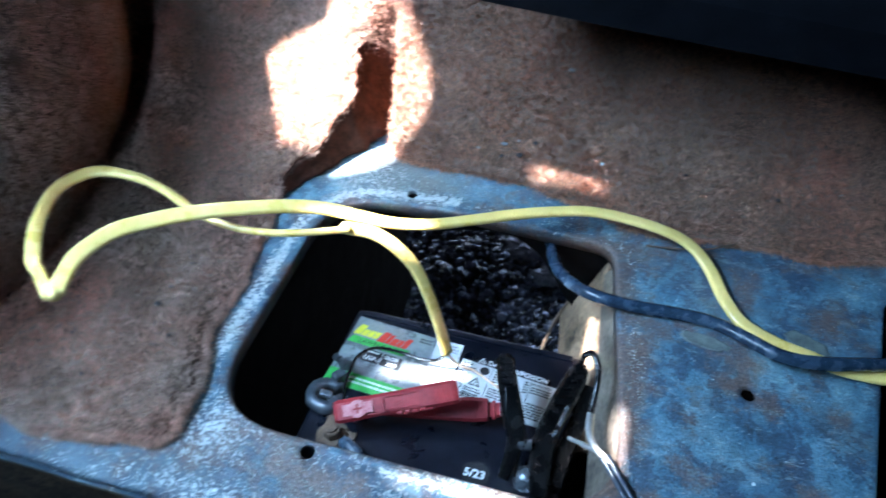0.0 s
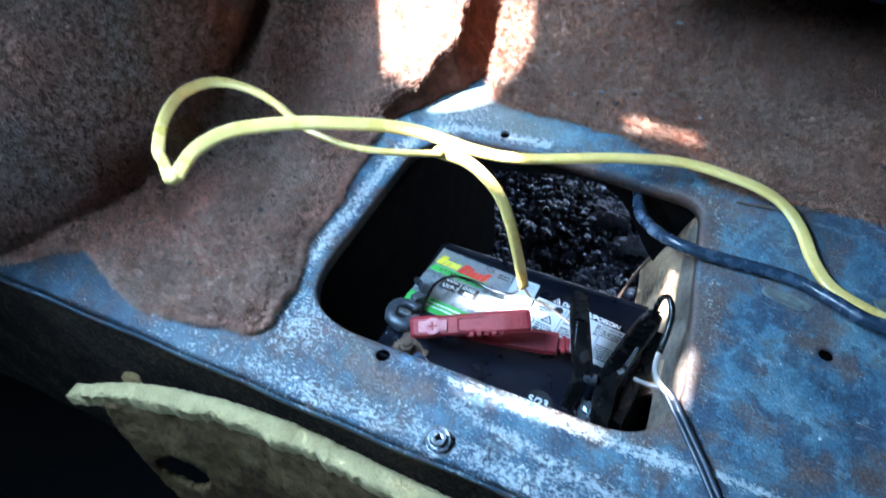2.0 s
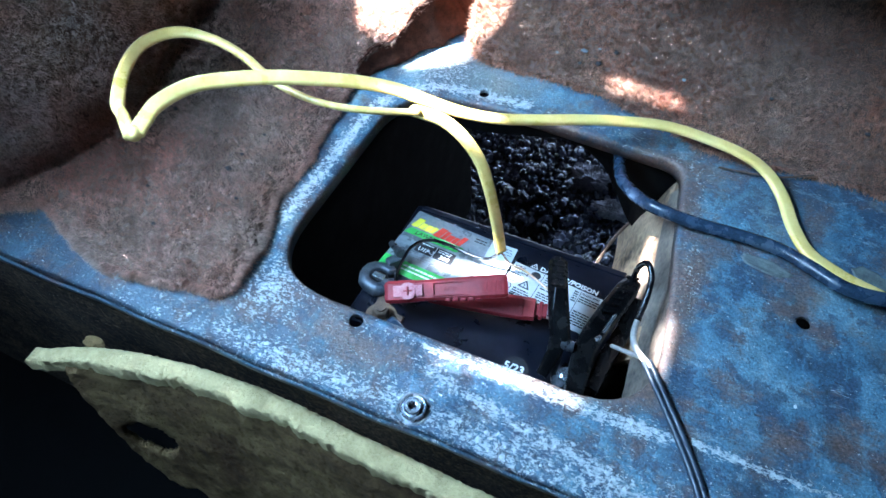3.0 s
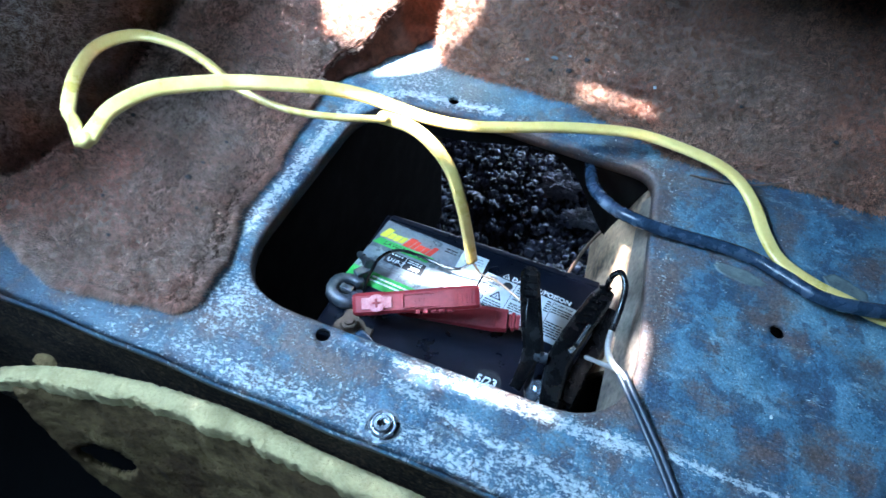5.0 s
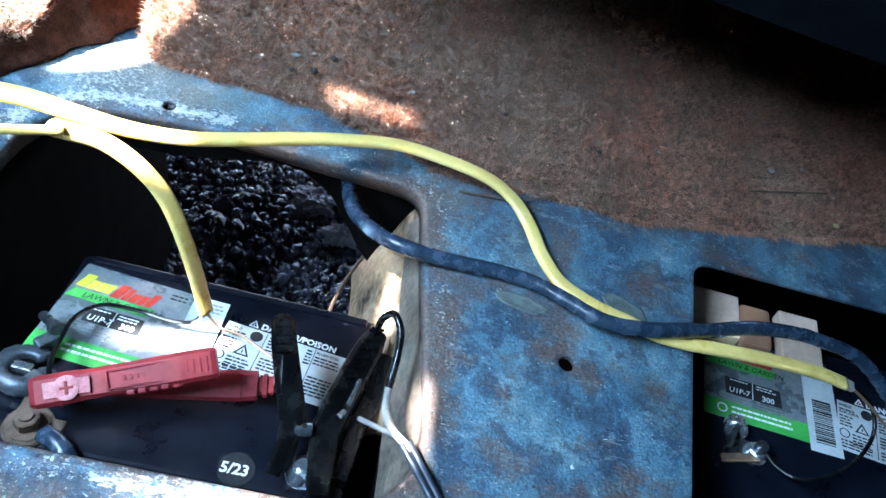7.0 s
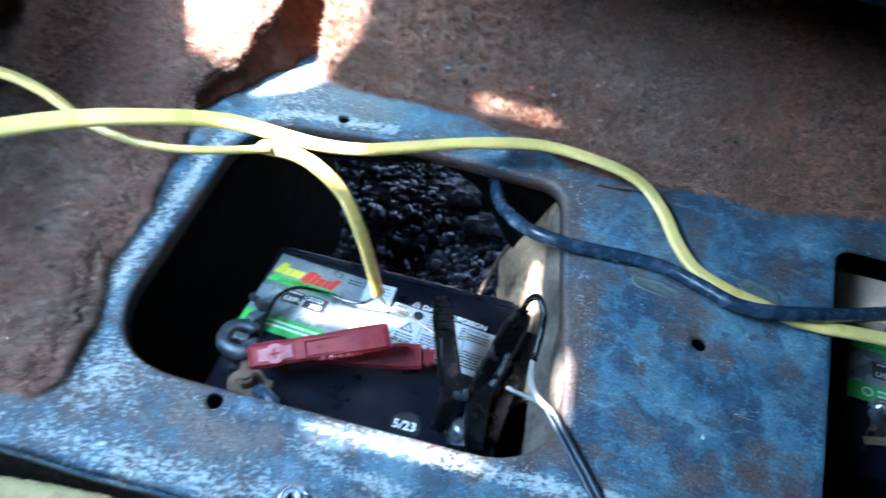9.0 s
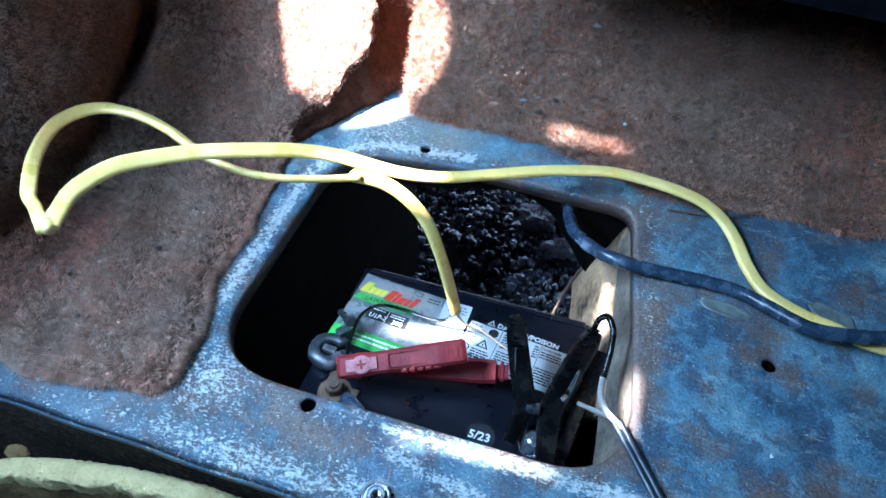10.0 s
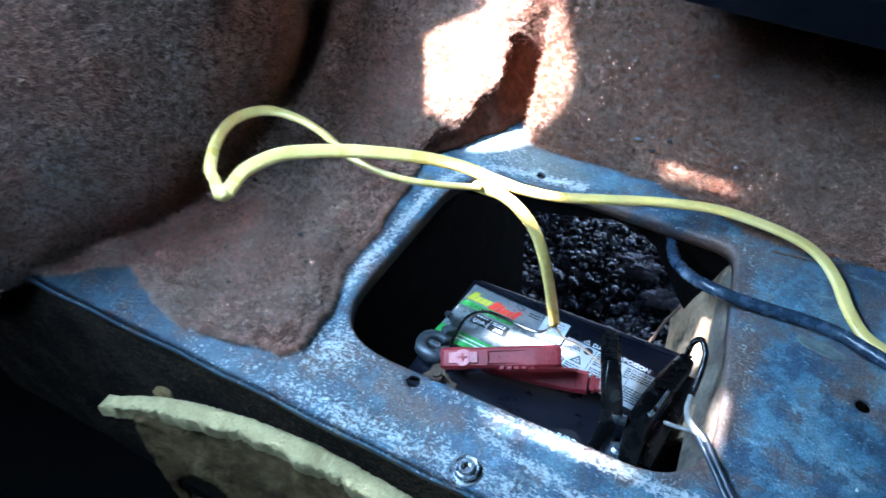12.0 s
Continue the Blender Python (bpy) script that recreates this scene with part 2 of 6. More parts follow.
M_CLOD = simple("pale_crusted_earth", (0.10, 0.095, 0.11), (0.36, 0.34, 0.39), 120, 0.8, bump=1.0, distance=0.006)
# near black: the deep shade of wells and recesses is put into it
M_NEAR_BLACK = simple("near_black_surface", (0.0010, 0.0010, 0.0012), (0.003, 0.0028, 0.0028), 40, 0.85, spec=0.08)
M_ENCLOSURE = simple("dark_enclosure", (0.002, 0.0025, 0.0035), (0.007, 0.007, 0.009), 30, 0.9, spec=0.06)
M_SHELF = simple("black_shelf_cloth", (0.0012, 0.0016, 0.0026), (0.0042, 0.0050, 0.0072), 60, 0.95, bump=0.6, distance=0.002, spec=0.04)
M_TAN = simple("stained_bare_wood", (0.024, 0.013, 0.008), (0.56, 0.37, 0.23), 26, 0.6, bump=0.7, distance=0.002)
M_FLANGE = simple("grimy_grey_flange", (0.014, 0.011, 0.009), (0.24, 0.195, 0.155), 34, 0.6, bump=0.6, distance=0.0015)
M_BULK = crusted_steel()
M_FOAM = simple("yellowed_foam", (0.33, 0.250, 0.110), (0.52, 0.405, 0.200), 70, 0.95, bump=1.0, distance=0.004)
M_FOAM_FACE = foam_face()
M_YELLOW = simple("yellow_cable_jacket", (0.78, 0.53, 0.13), (0.88, 0.65, 0.235), 45, 0.30, bump=0.05, spec=0.8)
# base made bluer and lighter, the cable's sheen put into the colour
M_BLACKCABLE = simple("black_rubber", (0.007, 0.015, 0.028), (0.034, 0.064, 0.105), 90, 0.24, bump=0.6, distance=0.001)
M_WIREBLACK = simple("black_wire_plastic", (0.0014, 0.0015, 0.002), (0.006, 0.006, 0.008), 80, 0.22, spec=0.5)
M_CLAMP = simple("scuffed_black_plastic", (0.0012, 0.0013, 0.0016), (0.0042, 0.0042, 0.0045), 75, 0.24, bump=0.6, distance=0.0010, spec=0.38)
M_CORD = simple("blue_black_cord_jacket", (0.010, 0.016, 0.026), (0.032, 0.048, 0.072), 120, 0.34, bump=0.3)
M_WIREWHITE = simple("grey_white_wire", (0.24, 0.225, 0.21), (0.42, 0.40, 0.375), 90, 0.5)
M_COPPER = simple("bare_copper", (0.30, 0.18, 0.11), (0.45, 0.30, 0.20), 90, 0.4, 0.8)
M_RED = simple("red_plastic", (0.18, 0.010, 0.015), (0.28, 0.024, 0.030), 60, 0.42, bump=0.15, spec=0.3)
# paler red for the badge: scuffs, and the sheen on them put in
M_REDPALE = simple("scuffed_pale_red_plastic", (0.30, 0.04, 0.05), (0.50, 0.20, 0.21), 120, 0.42, bump=0.2)
# black tinted blue, with the reflection on the case put into the colour
M_CASE = simple("black_battery_plastic", (0.0016, 0.0025, 0.0055), (0.005, 0.0075, 0.015), 40, 0.32, bump=0.12, spec=0.3)
M_LEAD = simple("dull_lead", (0.026, 0.034, 0.043), (0.115, 0.13, 0.15), 120, 0.42, 0.5, 0.6)
M_ZINC = simple("zinc_steel", (0.09, 0.10, 0.115), (0.28, 0.31, 0.34), 90, 0.3, 0.9, 0.3)
M_RUSTY = simple("rusty_steel_bolt", (0.06, 0.04, 0.03), (0.20, 0.13, 0.09), 110, 0.6, 0.5, 0.5)
M_SILVER = simple("silver_label_film", (0.17, 0.20, 0.22), (0.32, 0.36, 0.38), 45, 0.3, 0.35, 0.35, 0.0012)
M_BRIGHT = simple("bright_zinc_plate", (0.50, 0.54, 0.60), (0.78, 0.82, 0.86), 120, 0.22, 0.9, 0.15)
M_WHITE = simple("white_label_paper", (0.46, 0.50, 0.52), (0.62, 0.66, 0.67), 40, 0.4, 0.0, 0.05)
M_GREEN = simple("green_print", (0.03, 0.30, 0.05), (0.06, 0.42, 0.09), 60, 0.55, 0.0, 0.03, spec=0.25)
M_BLACKINK = simple("black_print", (0.012, 0.013, 0.015), (0.03, 0.03, 0.034), 60, 0.6, 0.0, 0.03, spec=0.2)
M_GREYINK = simple("grey_print", (0.16, 0.17, 0.18), (0.26, 0.27, 0.28), 60, 0.6, 0.0, 0.03, spec=0.2)
M_YELINK = simple("yellow_print", (0.60, 0.56, 0.04), (0.75, 0.70, 0.08), 60, 0.55, 0.0, 0.03, spec=0.25)
M_REDINK = simple("red_print", (0.50, 0.03, 0.02), (0.66, 0.06, 0.04), 60, 0.55, 0.0, 0.03, spec=0.25)
M_WHITEINK = simple("white_print", (0.72, 0.74, 0.75), (0.82, 0.84, 0.85), 60, 0.6, 0.0, 0.03, spec=0.2)
M_PINE = simple("pale_board", (0.52, 0.34, 0.25), (0.72, 0.52, 0.41), 30, 0.6)
M_COPPERPIPE = simple("brown_painted_board", (0.22, 0.10, 0.06), (0.34, 0.17, 0.10), 30, 0.55)


def clear_glass():
    m, _, s = shader("tinted_pane_glass")
    s.inputs["Base Color"].default_value = (0.75, 0.88, 0.92, 1)
    s.inputs["Transmission Weight"].default_value = 1.0
    s.inputs["Roughness"].default_value = 0.04
    return m


M_GLASS = clear_glass()

# ---- building helpers ----
def link_mesh(name, verts, faces, material, parent=None, smooth=False):
    me = bpy.data.meshes.new(name)
    me.from_pydata([tuple(v) for v in verts], [], [tuple(f) for f in faces])
    me.validate()
    me.materials.append(material)
    if smooth:
        me.shade_smooth()
    ob = new(name, me)
    if parent:
        ob.parent = parent
    return ob


def part(name, bm, material, parent=None, label="", smooth=False):
    me = bpy.data.meshes.new(name)
    bmesh.ops.recalc_face_normals(bm, faces=bm.faces)
    bm.to_mesh(me)
    bm.free()
    me.materials.append(material)
    if smooth:
        me.shade_smooth()
    ob = new(name, me)
    if parent:
        ob.parent = parent
    if label:
        ob["label"] = label
    return ob


def thing(name, m, label, category, group="", kind=""):
    ob = new(name)
    ob.empty_display_size = 0.02
    ob.matrix_world = m
    return tagged(ob, label, category, group, kind)


def add_box(bm, size, centre, bevel=0.0, segments=2, turn=None):
    made = bmesh.ops.create_cube(bm, size=1.0)["verts"]
    m = Matrix.Translation(centre) @ (turn or Matrix()) @ Matrix.Diagonal((*size, 1))
    bmesh.ops.transform(bm, matrix=m, verts=made)
    if bevel:
        edges = list({e for v in made for e in v.link_edges})
        bmesh.ops.bevel(bm, geom=edges, offset=bevel, segments=segments, affect="EDGES", profile=0.6)
    return bm


def add_cyl(bm, radius, depth, centre, turn=None, radius2=None, segments=24, bevel=0.0):
    made = bmesh.ops.create_cone(bm, cap_ends=True, segments=segments, radius1=radius, radius2=radius if radius2 is None else radius2, depth=depth)["verts"]
    bmesh.ops.transform(bm, matrix=Matrix.Translation(centre) @ (turn or Matrix()), verts=made)
    if bevel:
        edges = [e for e in {e for v in made for e in v.link_edges} if len(e.link_faces) == 2 and e.calc_face_angle() > 0.9]
        bmesh.ops.bevel(bm, geom=edges, offset=bevel, segments=2, affect="EDGES")
    return bm


def aim(direction, up=(0, 0, 1)):
    """A turn that lays local x along direction, with local z near up."""
    x = Vector(direction).normalized()
    z = (Vector(up) - x * x.dot(Vector(up))).normalized()
    y = z.cross(x)
    return Matrix((x, y, z)).transposed().to_4x4()


def spline(points, steps=10):
    """Catmull-Rom through the points."""
    p = np.array(points, float)
    p = np.vstack([2 * p[0] - p[1], p, 2 * p[-1] - p[-2]])
    out = []
    for i in range(1, len(p) - 2):
        for s in np.linspace(0, 1, steps, endpoint=False):
            a, b, c, d = p[i - 1 : i + 3]
            out.append(0.5 * (2 * b + (c - a) * s + (2 * a - 5 * b + 4 * c - d) * s**2 + (3 * b - a - 3 * c + d) * s**3))
    out.append(p[-2])
    return np.array(out)


def sweep(points, section, hints=None, wobble=0.0):
    """A bmesh swept along a path; section: (across, up) pairs; hints: an up vector for each path point."""
    bm = bmesh.new()
    p = np.asarray(points, float)
    tangent = np.gradient(p, axis=0)
    tangent /= np.linalg.norm(tangent, axis=1, keepdims=True) + 1e-12
    if hints is None:
        ups = [np.array((0, 0, 1.0)) if abs(tangent[0][2]) < 0.9 else np.array((0, 1.0, 0))]
        for tg in tangent[1:]:
            ups.append(ups[-1] - tg * (tg @ ups[-1]))
        hints = ups
    rings = []
    for k, (c, tg, up) in enumerate(zip(p, tangent, hints)):
        up = np.asarray(up, float)
        up = up - tg * (tg @ up)
        up /= np.linalg.norm(up) + 1e-9
        side = np.cross(tg, up)
        f = 1 + wobble * noise.noise(Vector((k * 0.31, 3.1, 0)))
        rings.append([bm.verts.new(c + side * a * f + up * b * f) for a, b in section])
    n = len(section)
    for r, q in zip(rings, rings[1:]):
        for i in range(n):
            bm.faces.new((r[i], r[(i + 1) % n], q[(i + 1) % n], q[i]))
    bm.faces.new(rings[0][::-1])
    bm.faces.new(rings[-1])
    return bm


def ring(radius, n=12):
    return [(radius * math.cos(2 * math.pi * i / n), radius * math.sin(2 * math.pi * i / n)) for i in range(n)]


def flat_ring(width, height, n=8):
    """A flat cable's section: two round edges joined by straight faces."""
    r, out = height / 2, []
    for i in range(n):
        a = -math.pi / 2 + math.pi * i / (n - 1)
        out.append((width / 2 - r + r * math.cos(a), r * math.sin(a)))
    for i in range(n):
        a = math.pi / 2 + math.pi * i / (n - 1)
        out.append((-width / 2 + r + r * math.cos(a), r * math.sin(a)))
    return out


def rounded(corners, steps=10):
    """A closed loop through corners (x, y, radius) with round corners."""
    out, n = [], len(corners)
    for i, (x, y, r) in enumerate(corners):
        c = Vector((x, y))
        a, b = Vector(corners[i - 1][:2]) - c, Vector(corners[(i + 1) % n][:2]) - c
        half = a.angle(b) / 2
        cut = r / math.tan(half)
        p, q = c + a.normalized() * cut, c + b.normalized() * cut
        for s in np.linspace(0, 1, steps):
            out.append(p * (1 - s) ** 2 + c * 2 * s * (1 - s) + q * s**2)
    return np.array([(v.x, v.y) for v in out])


def inside(points, loop):
    """Which of the points lie in the closed loop."""
    x, y = points[:, 0], points[:, 1]
    hit = np.zeros(len(points), bool)
    for (x0, y0), (x1, y1) in zip(loop, np.roll(loop, -1, axis=0)):
        if y0 != y1:
            cross = (y0 > y) != (y1 > y)
            hit ^= cross & (x < (x1 - x0) * (y - y0) / (y1 - y0) + x0)
    return hit


def gap(points, loop):
    """The distance of each point to the closed loop."""
    best = np.full(len(points), 9.0)
    for a, b in zip(loop, np.roll(loop, -1, axis=0)):
        ab = b - a
        s = np.clip(((points - a) @ ab) / (ab @ ab + 1e-12), 0, 1)[:, None]
        best = np.minimum(best, np.linalg.norm(points - a - s * ab, axis=1))
    return best


def resample(loop, step):
    loop = np.asarray(loop, float)
    out = []
    for a, b in zip(loop, np.roll(loop, -1, axis=0)):
        n = max(1, int(np.linalg.norm(b - a) / step))
        out += [a + (b - a) * k / n for k in range(n)]
    return np.array(out)


def sheet(outline, holes, step):
    """Points and triangles of a flat sheet with holes, with an inner grid of the given step."""
    from mathutils.geometry import delaunay_2d_cdt

    loops = [outline, *holes]
    lo, hi = outline.min(0), outline.max(0)
    gx, gy = np.meshgrid(np.arange(lo[0], hi[0], step), np.arange(lo[1], hi[1], step))
    grid = np.c_[gx.ravel(), gy.ravel()] + np.random.RandomState(3).uniform(-0.2, 0.2, (gx.size, 2)) * step
    ok = inside(grid, outline) & (gap(grid, outline) > step * 0.4)
    for h in holes:
        ok &= ~inside(grid, h) & (gap(grid, h) > step * 0.4)
    points, edges = [tuple(p) for p in grid[ok]], []
    for loop in loops:
        first = len(points)
        points += [tuple(p) for p in loop]
        edges += [(first + i, first + (i + 1) % len(loop)) for i in range(len(loop))]
    verts, _, faces, *_ = delaunay_2d_cdt([Vector(p) for p in points], edges, [], 0, 1e-6)
    verts = np.array([(v.x, v.y) for v in verts])
    tris = np.array([f for f in faces if len(f) == 3])
    centre = verts[tris].mean(1)
    keep = inside(centre, outline)
    for h in holes:
        keep &= ~inside(centre, h)
    return verts, tris[keep]


def letters(name, text, size, m, material, parent, slant=0.0, thick=0.0001, bold=0.0):
    """Words in the built-in font as a mesh lying in the plane of m."""
    curve = bpy.data.curves.new(name, "FONT")
    curve.body, curve.size, curve.extrude, curve.shear = text, size, thick, slant
    curve.resolution_u, curve.offset = 2, bold
    temp = bpy.data.objects.new(name, curve)
    me = bpy.data.meshes.new_from_object(temp)
    bpy.data.objects.remove(temp)
    me.transform(m)
    me.materials.clear()
    me.materials.append(material)
    ob = new(name, me)
    ob.parent = parent
    return ob

# ---- the deck with its two openings ----
RIM_1 = rounded([(-0.146, 0.0635, 0.055), (0.1425, 0.0635, 0.052), (0.1135, 0.2845, 0.020), (-0.02, 0.2890, 0.3), (-0.134, 0.2815, 0.057)])
RIM_2 = rounded([(0.2835, 0.052, 0.03), (0.575, 0.052, 0.03), (0.575, 0.285, 0.02), (0.319, 0.285, 0.017)])
DRILLED = [(-0.066, 0.301, 0.0046), (-0.0628, 0.0545, 0.0052), (0.218, 0.173, 0.0052)]
LIP = 0.0045


def widened(loop, by):
    """The loop (counter-clockwise) moved outwards."""
    ahead, behind = np.roll(loop, -1, axis=0), np.roll(loop, 1, axis=0)
    t = ahead - behind
    t /= np.linalg.norm(t, axis=1, keepdims=True) + 1e-12
    return loop + by * np.c_[t[:, 1], -t[:, 0]]


def deck_height(p):
    """Slightly dented sheet steel: a soft fold along the front, low waves elsewhere."""
    x, y = p[:, 0], p[:, 1]
    fold = -0.0035 * np.clip((0.050 - y) / 0.045, 0, 1) ** 1.5 + 0.0008 * np.exp(-(((y - 0.053) / 0.004) ** 2))
    waves = 0.0006 * np.sin(x * 31 + 1.0) * np.sin(y * 27 + 0.4) + 0.0004 * np.sin(x * 71 + y * 53)
    return fold + waves


def build_deck():
    outline = resample(np.array([(-0.72, 0.0), (1.1, 0.0), (1.1, 0.62), (-0.72, 0.62)]), 0.01)
    outline[:, 1] += np.where(outline[:, 1] < 0.001, 0.0004 * np.sin(outline[:, 0] * 23) + 0.0004 * np.sin(outline[:, 0] * 71), 0)
    out_1, out_2 = widened(RIM_1, LIP), widened(RIM_2, 0.0007)
    drilled = [np.array([(x + r * math.cos(a), y + r * math.sin(a)) for a in np.linspace(0, 2 * math.pi, 20, endpoint=False)]) for x, y, r in DRILLED]
    flat, tris = sheet(outline, [out_1, out_2, *drilled], 0.006)
    z = deck_height(flat)
    verts, faces = [(*p, h) for p, h in zip(flat, z)], [tuple(t) for t in tris]

    def skirt(loop, steps):
        """Rings going on from the sheet's edge: each step is (outward move, drop)."""
        last = None
        for move, drop in [(0, 0), *steps]:
            now = widened(loop, move)
            first = len(verts)
            verts.extend((*p, h + drop) for p, h in zip(now, deck_height(loop)))
            if last is not None:
                n = len(loop)
                faces.extend((last + i, last + (i + 1) % n, first + (i + 1) % n, first + i) for i in range(n))
            last = first

    bend = [(-LIP * math.sin(a), -LIP * 0.75 * (1 - math.cos(a))) for a in np.linspace(0.25, math.pi / 2, 6)]
    skirt(out_1, bend + [(-LIP, -0.013), (-LIP + 0.0015, -0.013)])
    skirt(out_2, [(-0.0004, -0.0004), (-0.0007, -0.0016), (-0.0002, -0.0030)])
    for loop in drilled:
        skirt(loop, [(-0.0002, -0.0004), (-0.0002, -0.003)])
    skirt(outline, [(0.0010, -0.0004), (0.0018, -0.0014), (0.0018, -0.0060), (-0.0040, -0.0068), (-0.0040, -0.022)])
    ob = link_mesh("deck_panel", verts, faces, M_DECK, smooth=True)
    bm = bmesh.new()
    bm.from_mesh(ob.data)
    bmesh.ops.remove_doubles(bm, verts=bm.verts, dist=2e-6)
    bm.to_mesh(ob.data)
    bm.free()
    p = np.array([v.co[:2] for v in ob.data.vertices])
    near_rim = np.exp(-(((gap(p, RIM_1) - 0.0125) / 0.0075) ** 2))
    left_rim = np.where(p[:, 0] < -0.02, 1.0, 0.35) * np.clip((p[:, 1] - 0.07) / 0.05, 0.45, 1)
    front = np.exp(-np.abs(p[:, 1] - 0.012) / 0.02) * np.clip((0.40 - p[:, 0]) / 0.2, 0.2, 1) * np.clip((p[:, 0] + 0.32) / 0.2, 0.15, 1)
    corner = np.exp(-np.hypot(p[:, 0] + 0.13, (p[:, 1] - 0.055)) / 0.035)
    def line(at, half, x0, x1):
        """A rubbed crease at y = at between x0 and x1."""
        ends = np.clip((p[:, 0] - x0) / 0.03, 0, 1) * np.clip((x1 - p[:, 0]) / 0.03, 0, 1)
        return np.exp(-(((p[:, 1] - at) / half) ** 2)) * ends

    x = p[:, 0]
    # the last two run wider, with a pale sheen put into the wear
    fold = np.maximum.reduce([line(0.0595, 0.0035, 0.10, 0.30), line(0.056, 0.007, -0.03, 0.17), 0.9 * line(0.039 - 0.15 * x, 0.0065, -0.03, 0.17)])
    tip = 0.62 * np.exp(-((np.hypot((x + 0.112) / 0.045, (p[:, 1] - 0.315) / 0.034)) ** 2))
    back = 0.15 * np.exp(-np.abs(p[:, 1] - 0.31) / 0.02)
    wear = np.clip(np.maximum.reduce([near_rim * left_rim, 0.74 * front, 0.90 * corner, fold, back, tip]), 0, 1)
    # the bent-down lip inside the opening carries no wear and is coloured dark
    lip = np.array([v.co.z for v in ob.data.vertices]) - deck_height(p) < -0.0014
    wear[lip] = 0
    a = ob.data.attributes.new("wear", "FLOAT", "POINT")
    a.data.foreach_set("value", wear.astype(np.float32))
    rust = np.exp(-gap(p, RIM_1) / 0.014) * np.clip((p[:, 0] - 0.06) / 0.05, 0, 1) + 0.6 * np.exp(-gap(p, RIM_1) / 0.005)
    for cx, cy, rx, ry, much in ((0.1375, 0.165, 0.008, 0.020, 0.9), (0.139, 0.190, 0.008, 0.014, 0.9), (0.201, 0.178, 0.016, 0.010, 0.8), (0.235, 0.167, 0.014, 0.008, 0.6), (0.164, 0.0835, 0.016, 0.0030, 1.0), (0.213, 0.080, 0.014, 0.0040, 0.8),
                                (-0.045, 0.040, 0.045, 0.007, 0.8), (0.120, 0.266, 0.010, 0.022, 0.8), (0.250, 0.090, 0.012, 0.020, 0.6)):
        rust = rust + much * np.exp(-(((p[:, 0] - cx) / rx) ** 2 + ((p[:, 1] - cy) / ry) ** 2))
    rust = rust + 0.75 * np.exp(-((np.hypot((p[:, 0] + 0.085) / 0.06, (p[:, 1] - 0.042) / 0.018)) ** 2)) + 0.6 * np.exp(-((np.hypot((p[:, 0] + 0.155) / 0.03, (p[:, 1] - 0.06) / 0.03)) ** 2))
    # darker to the front left: grime, with the light's falloff put in
    dirt = np.clip((0.04 - p[:, 0]) / 0.22, 0, 1) * np.clip((0.09 - p[:, 1]) / 0.05, 0, 1)
    # an oily blue-black smear on the front corner
    dirt = dirt + 1.6 * np.exp(-((np.hypot((p[:, 0] + 0.174) / 0.014, (p[:, 1] - 0.0105) / 0.006)) ** 2))
    dirt[lip] = 1.2
    dust = np.exp(-((np.hypot((p[:, 0] + 0.085) / 0.085, (p[:, 1] - 0.318) / 0.030)) ** 2))
    a = ob.data.attributes.new("dust", "FLOAT", "POINT")
    a.data.foreach_set("value", dust.astype(np.float32))
    a = ob.data.attributes.new("dirt", "FLOAT", "POINT")
    a.data.foreach_set("value", dirt.astype(np.float32))
    a = ob.data.attributes.new("rust", "FLOAT", "POINT")
    a.data.foreach_set("value", np.clip(rust, 0, 1).astype(np.float32))
    return tagged(ob, "dented blue-black steel deck with worn paint, rust and pale scuffs", "deck panel", kind="structure")


build_deck()


def panel(name, corners, material, label, category, thick=0.004, cuts=6, rough=0.002):
    """A slab between four corners, slightly uneven."""
    a, b, c, d = [Vector(v) for v in corners]
    normal = (b - a).cross(d - a).normalized()
    bm = bmesh.new()
    grid = [[a.lerp(b, i / cuts).lerp(d.lerp(c, i / cuts), j / cuts) for i in range(cuts + 1)] for j in range(cuts + 1)]
    sides = []
    for off in (0, -thick):
        rows = [[bm.verts.new(p + normal * (off + rough * noise.noise(p * 17))) for p in row] for row in grid]
        for r, q in zip(rows, rows[1:]):
            for i in range(cuts):
                bm.faces.new((r[i], r[i + 1], q[i + 1], q[i]))
        sides.append(rows)
    top, low = sides
    for i in range(cuts):
        for rows in ((top[0], low[0]), (top[-1], low[-1])):
            bm.faces.new((rows[0][i], rows[0][i + 1], rows[1][i + 1], rows[1][i]))
        bm.faces.new((top[i][0], top[i + 1][0], low[i + 1][0], low[i][0]))
        bm.faces.new((top[i][-1], top[i + 1][-1], low[i + 1][-1], low[i][-1]))
    return tagged(part(name, bm, material), label, category, kind="structure")


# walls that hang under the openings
panel("well_wall_west", [(-0.152, 0.03, -0.012), (-0.152, 0.475, -0.012), (-0.146, 0.475, -0.425), (-0.146, 0.03, -0.425)], M_NEAR_BLACK, "near-black side wall of the battery well", "wall")
panel("well_wall_south", [(-0.15, 0.042, -0.014), (0.15, 0.042, -0.014), (0.15, 0.05, -0.30), (-0.15, 0.05, -0.30)], M_NEAR_BLACK, "near-black front wall of the battery well", "wall")
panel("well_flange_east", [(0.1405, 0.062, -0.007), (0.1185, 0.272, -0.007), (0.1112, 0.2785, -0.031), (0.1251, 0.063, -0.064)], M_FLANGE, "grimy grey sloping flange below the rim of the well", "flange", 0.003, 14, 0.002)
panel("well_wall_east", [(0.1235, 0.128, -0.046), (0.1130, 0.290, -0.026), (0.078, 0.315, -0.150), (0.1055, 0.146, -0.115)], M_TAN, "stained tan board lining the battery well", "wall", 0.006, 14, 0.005)
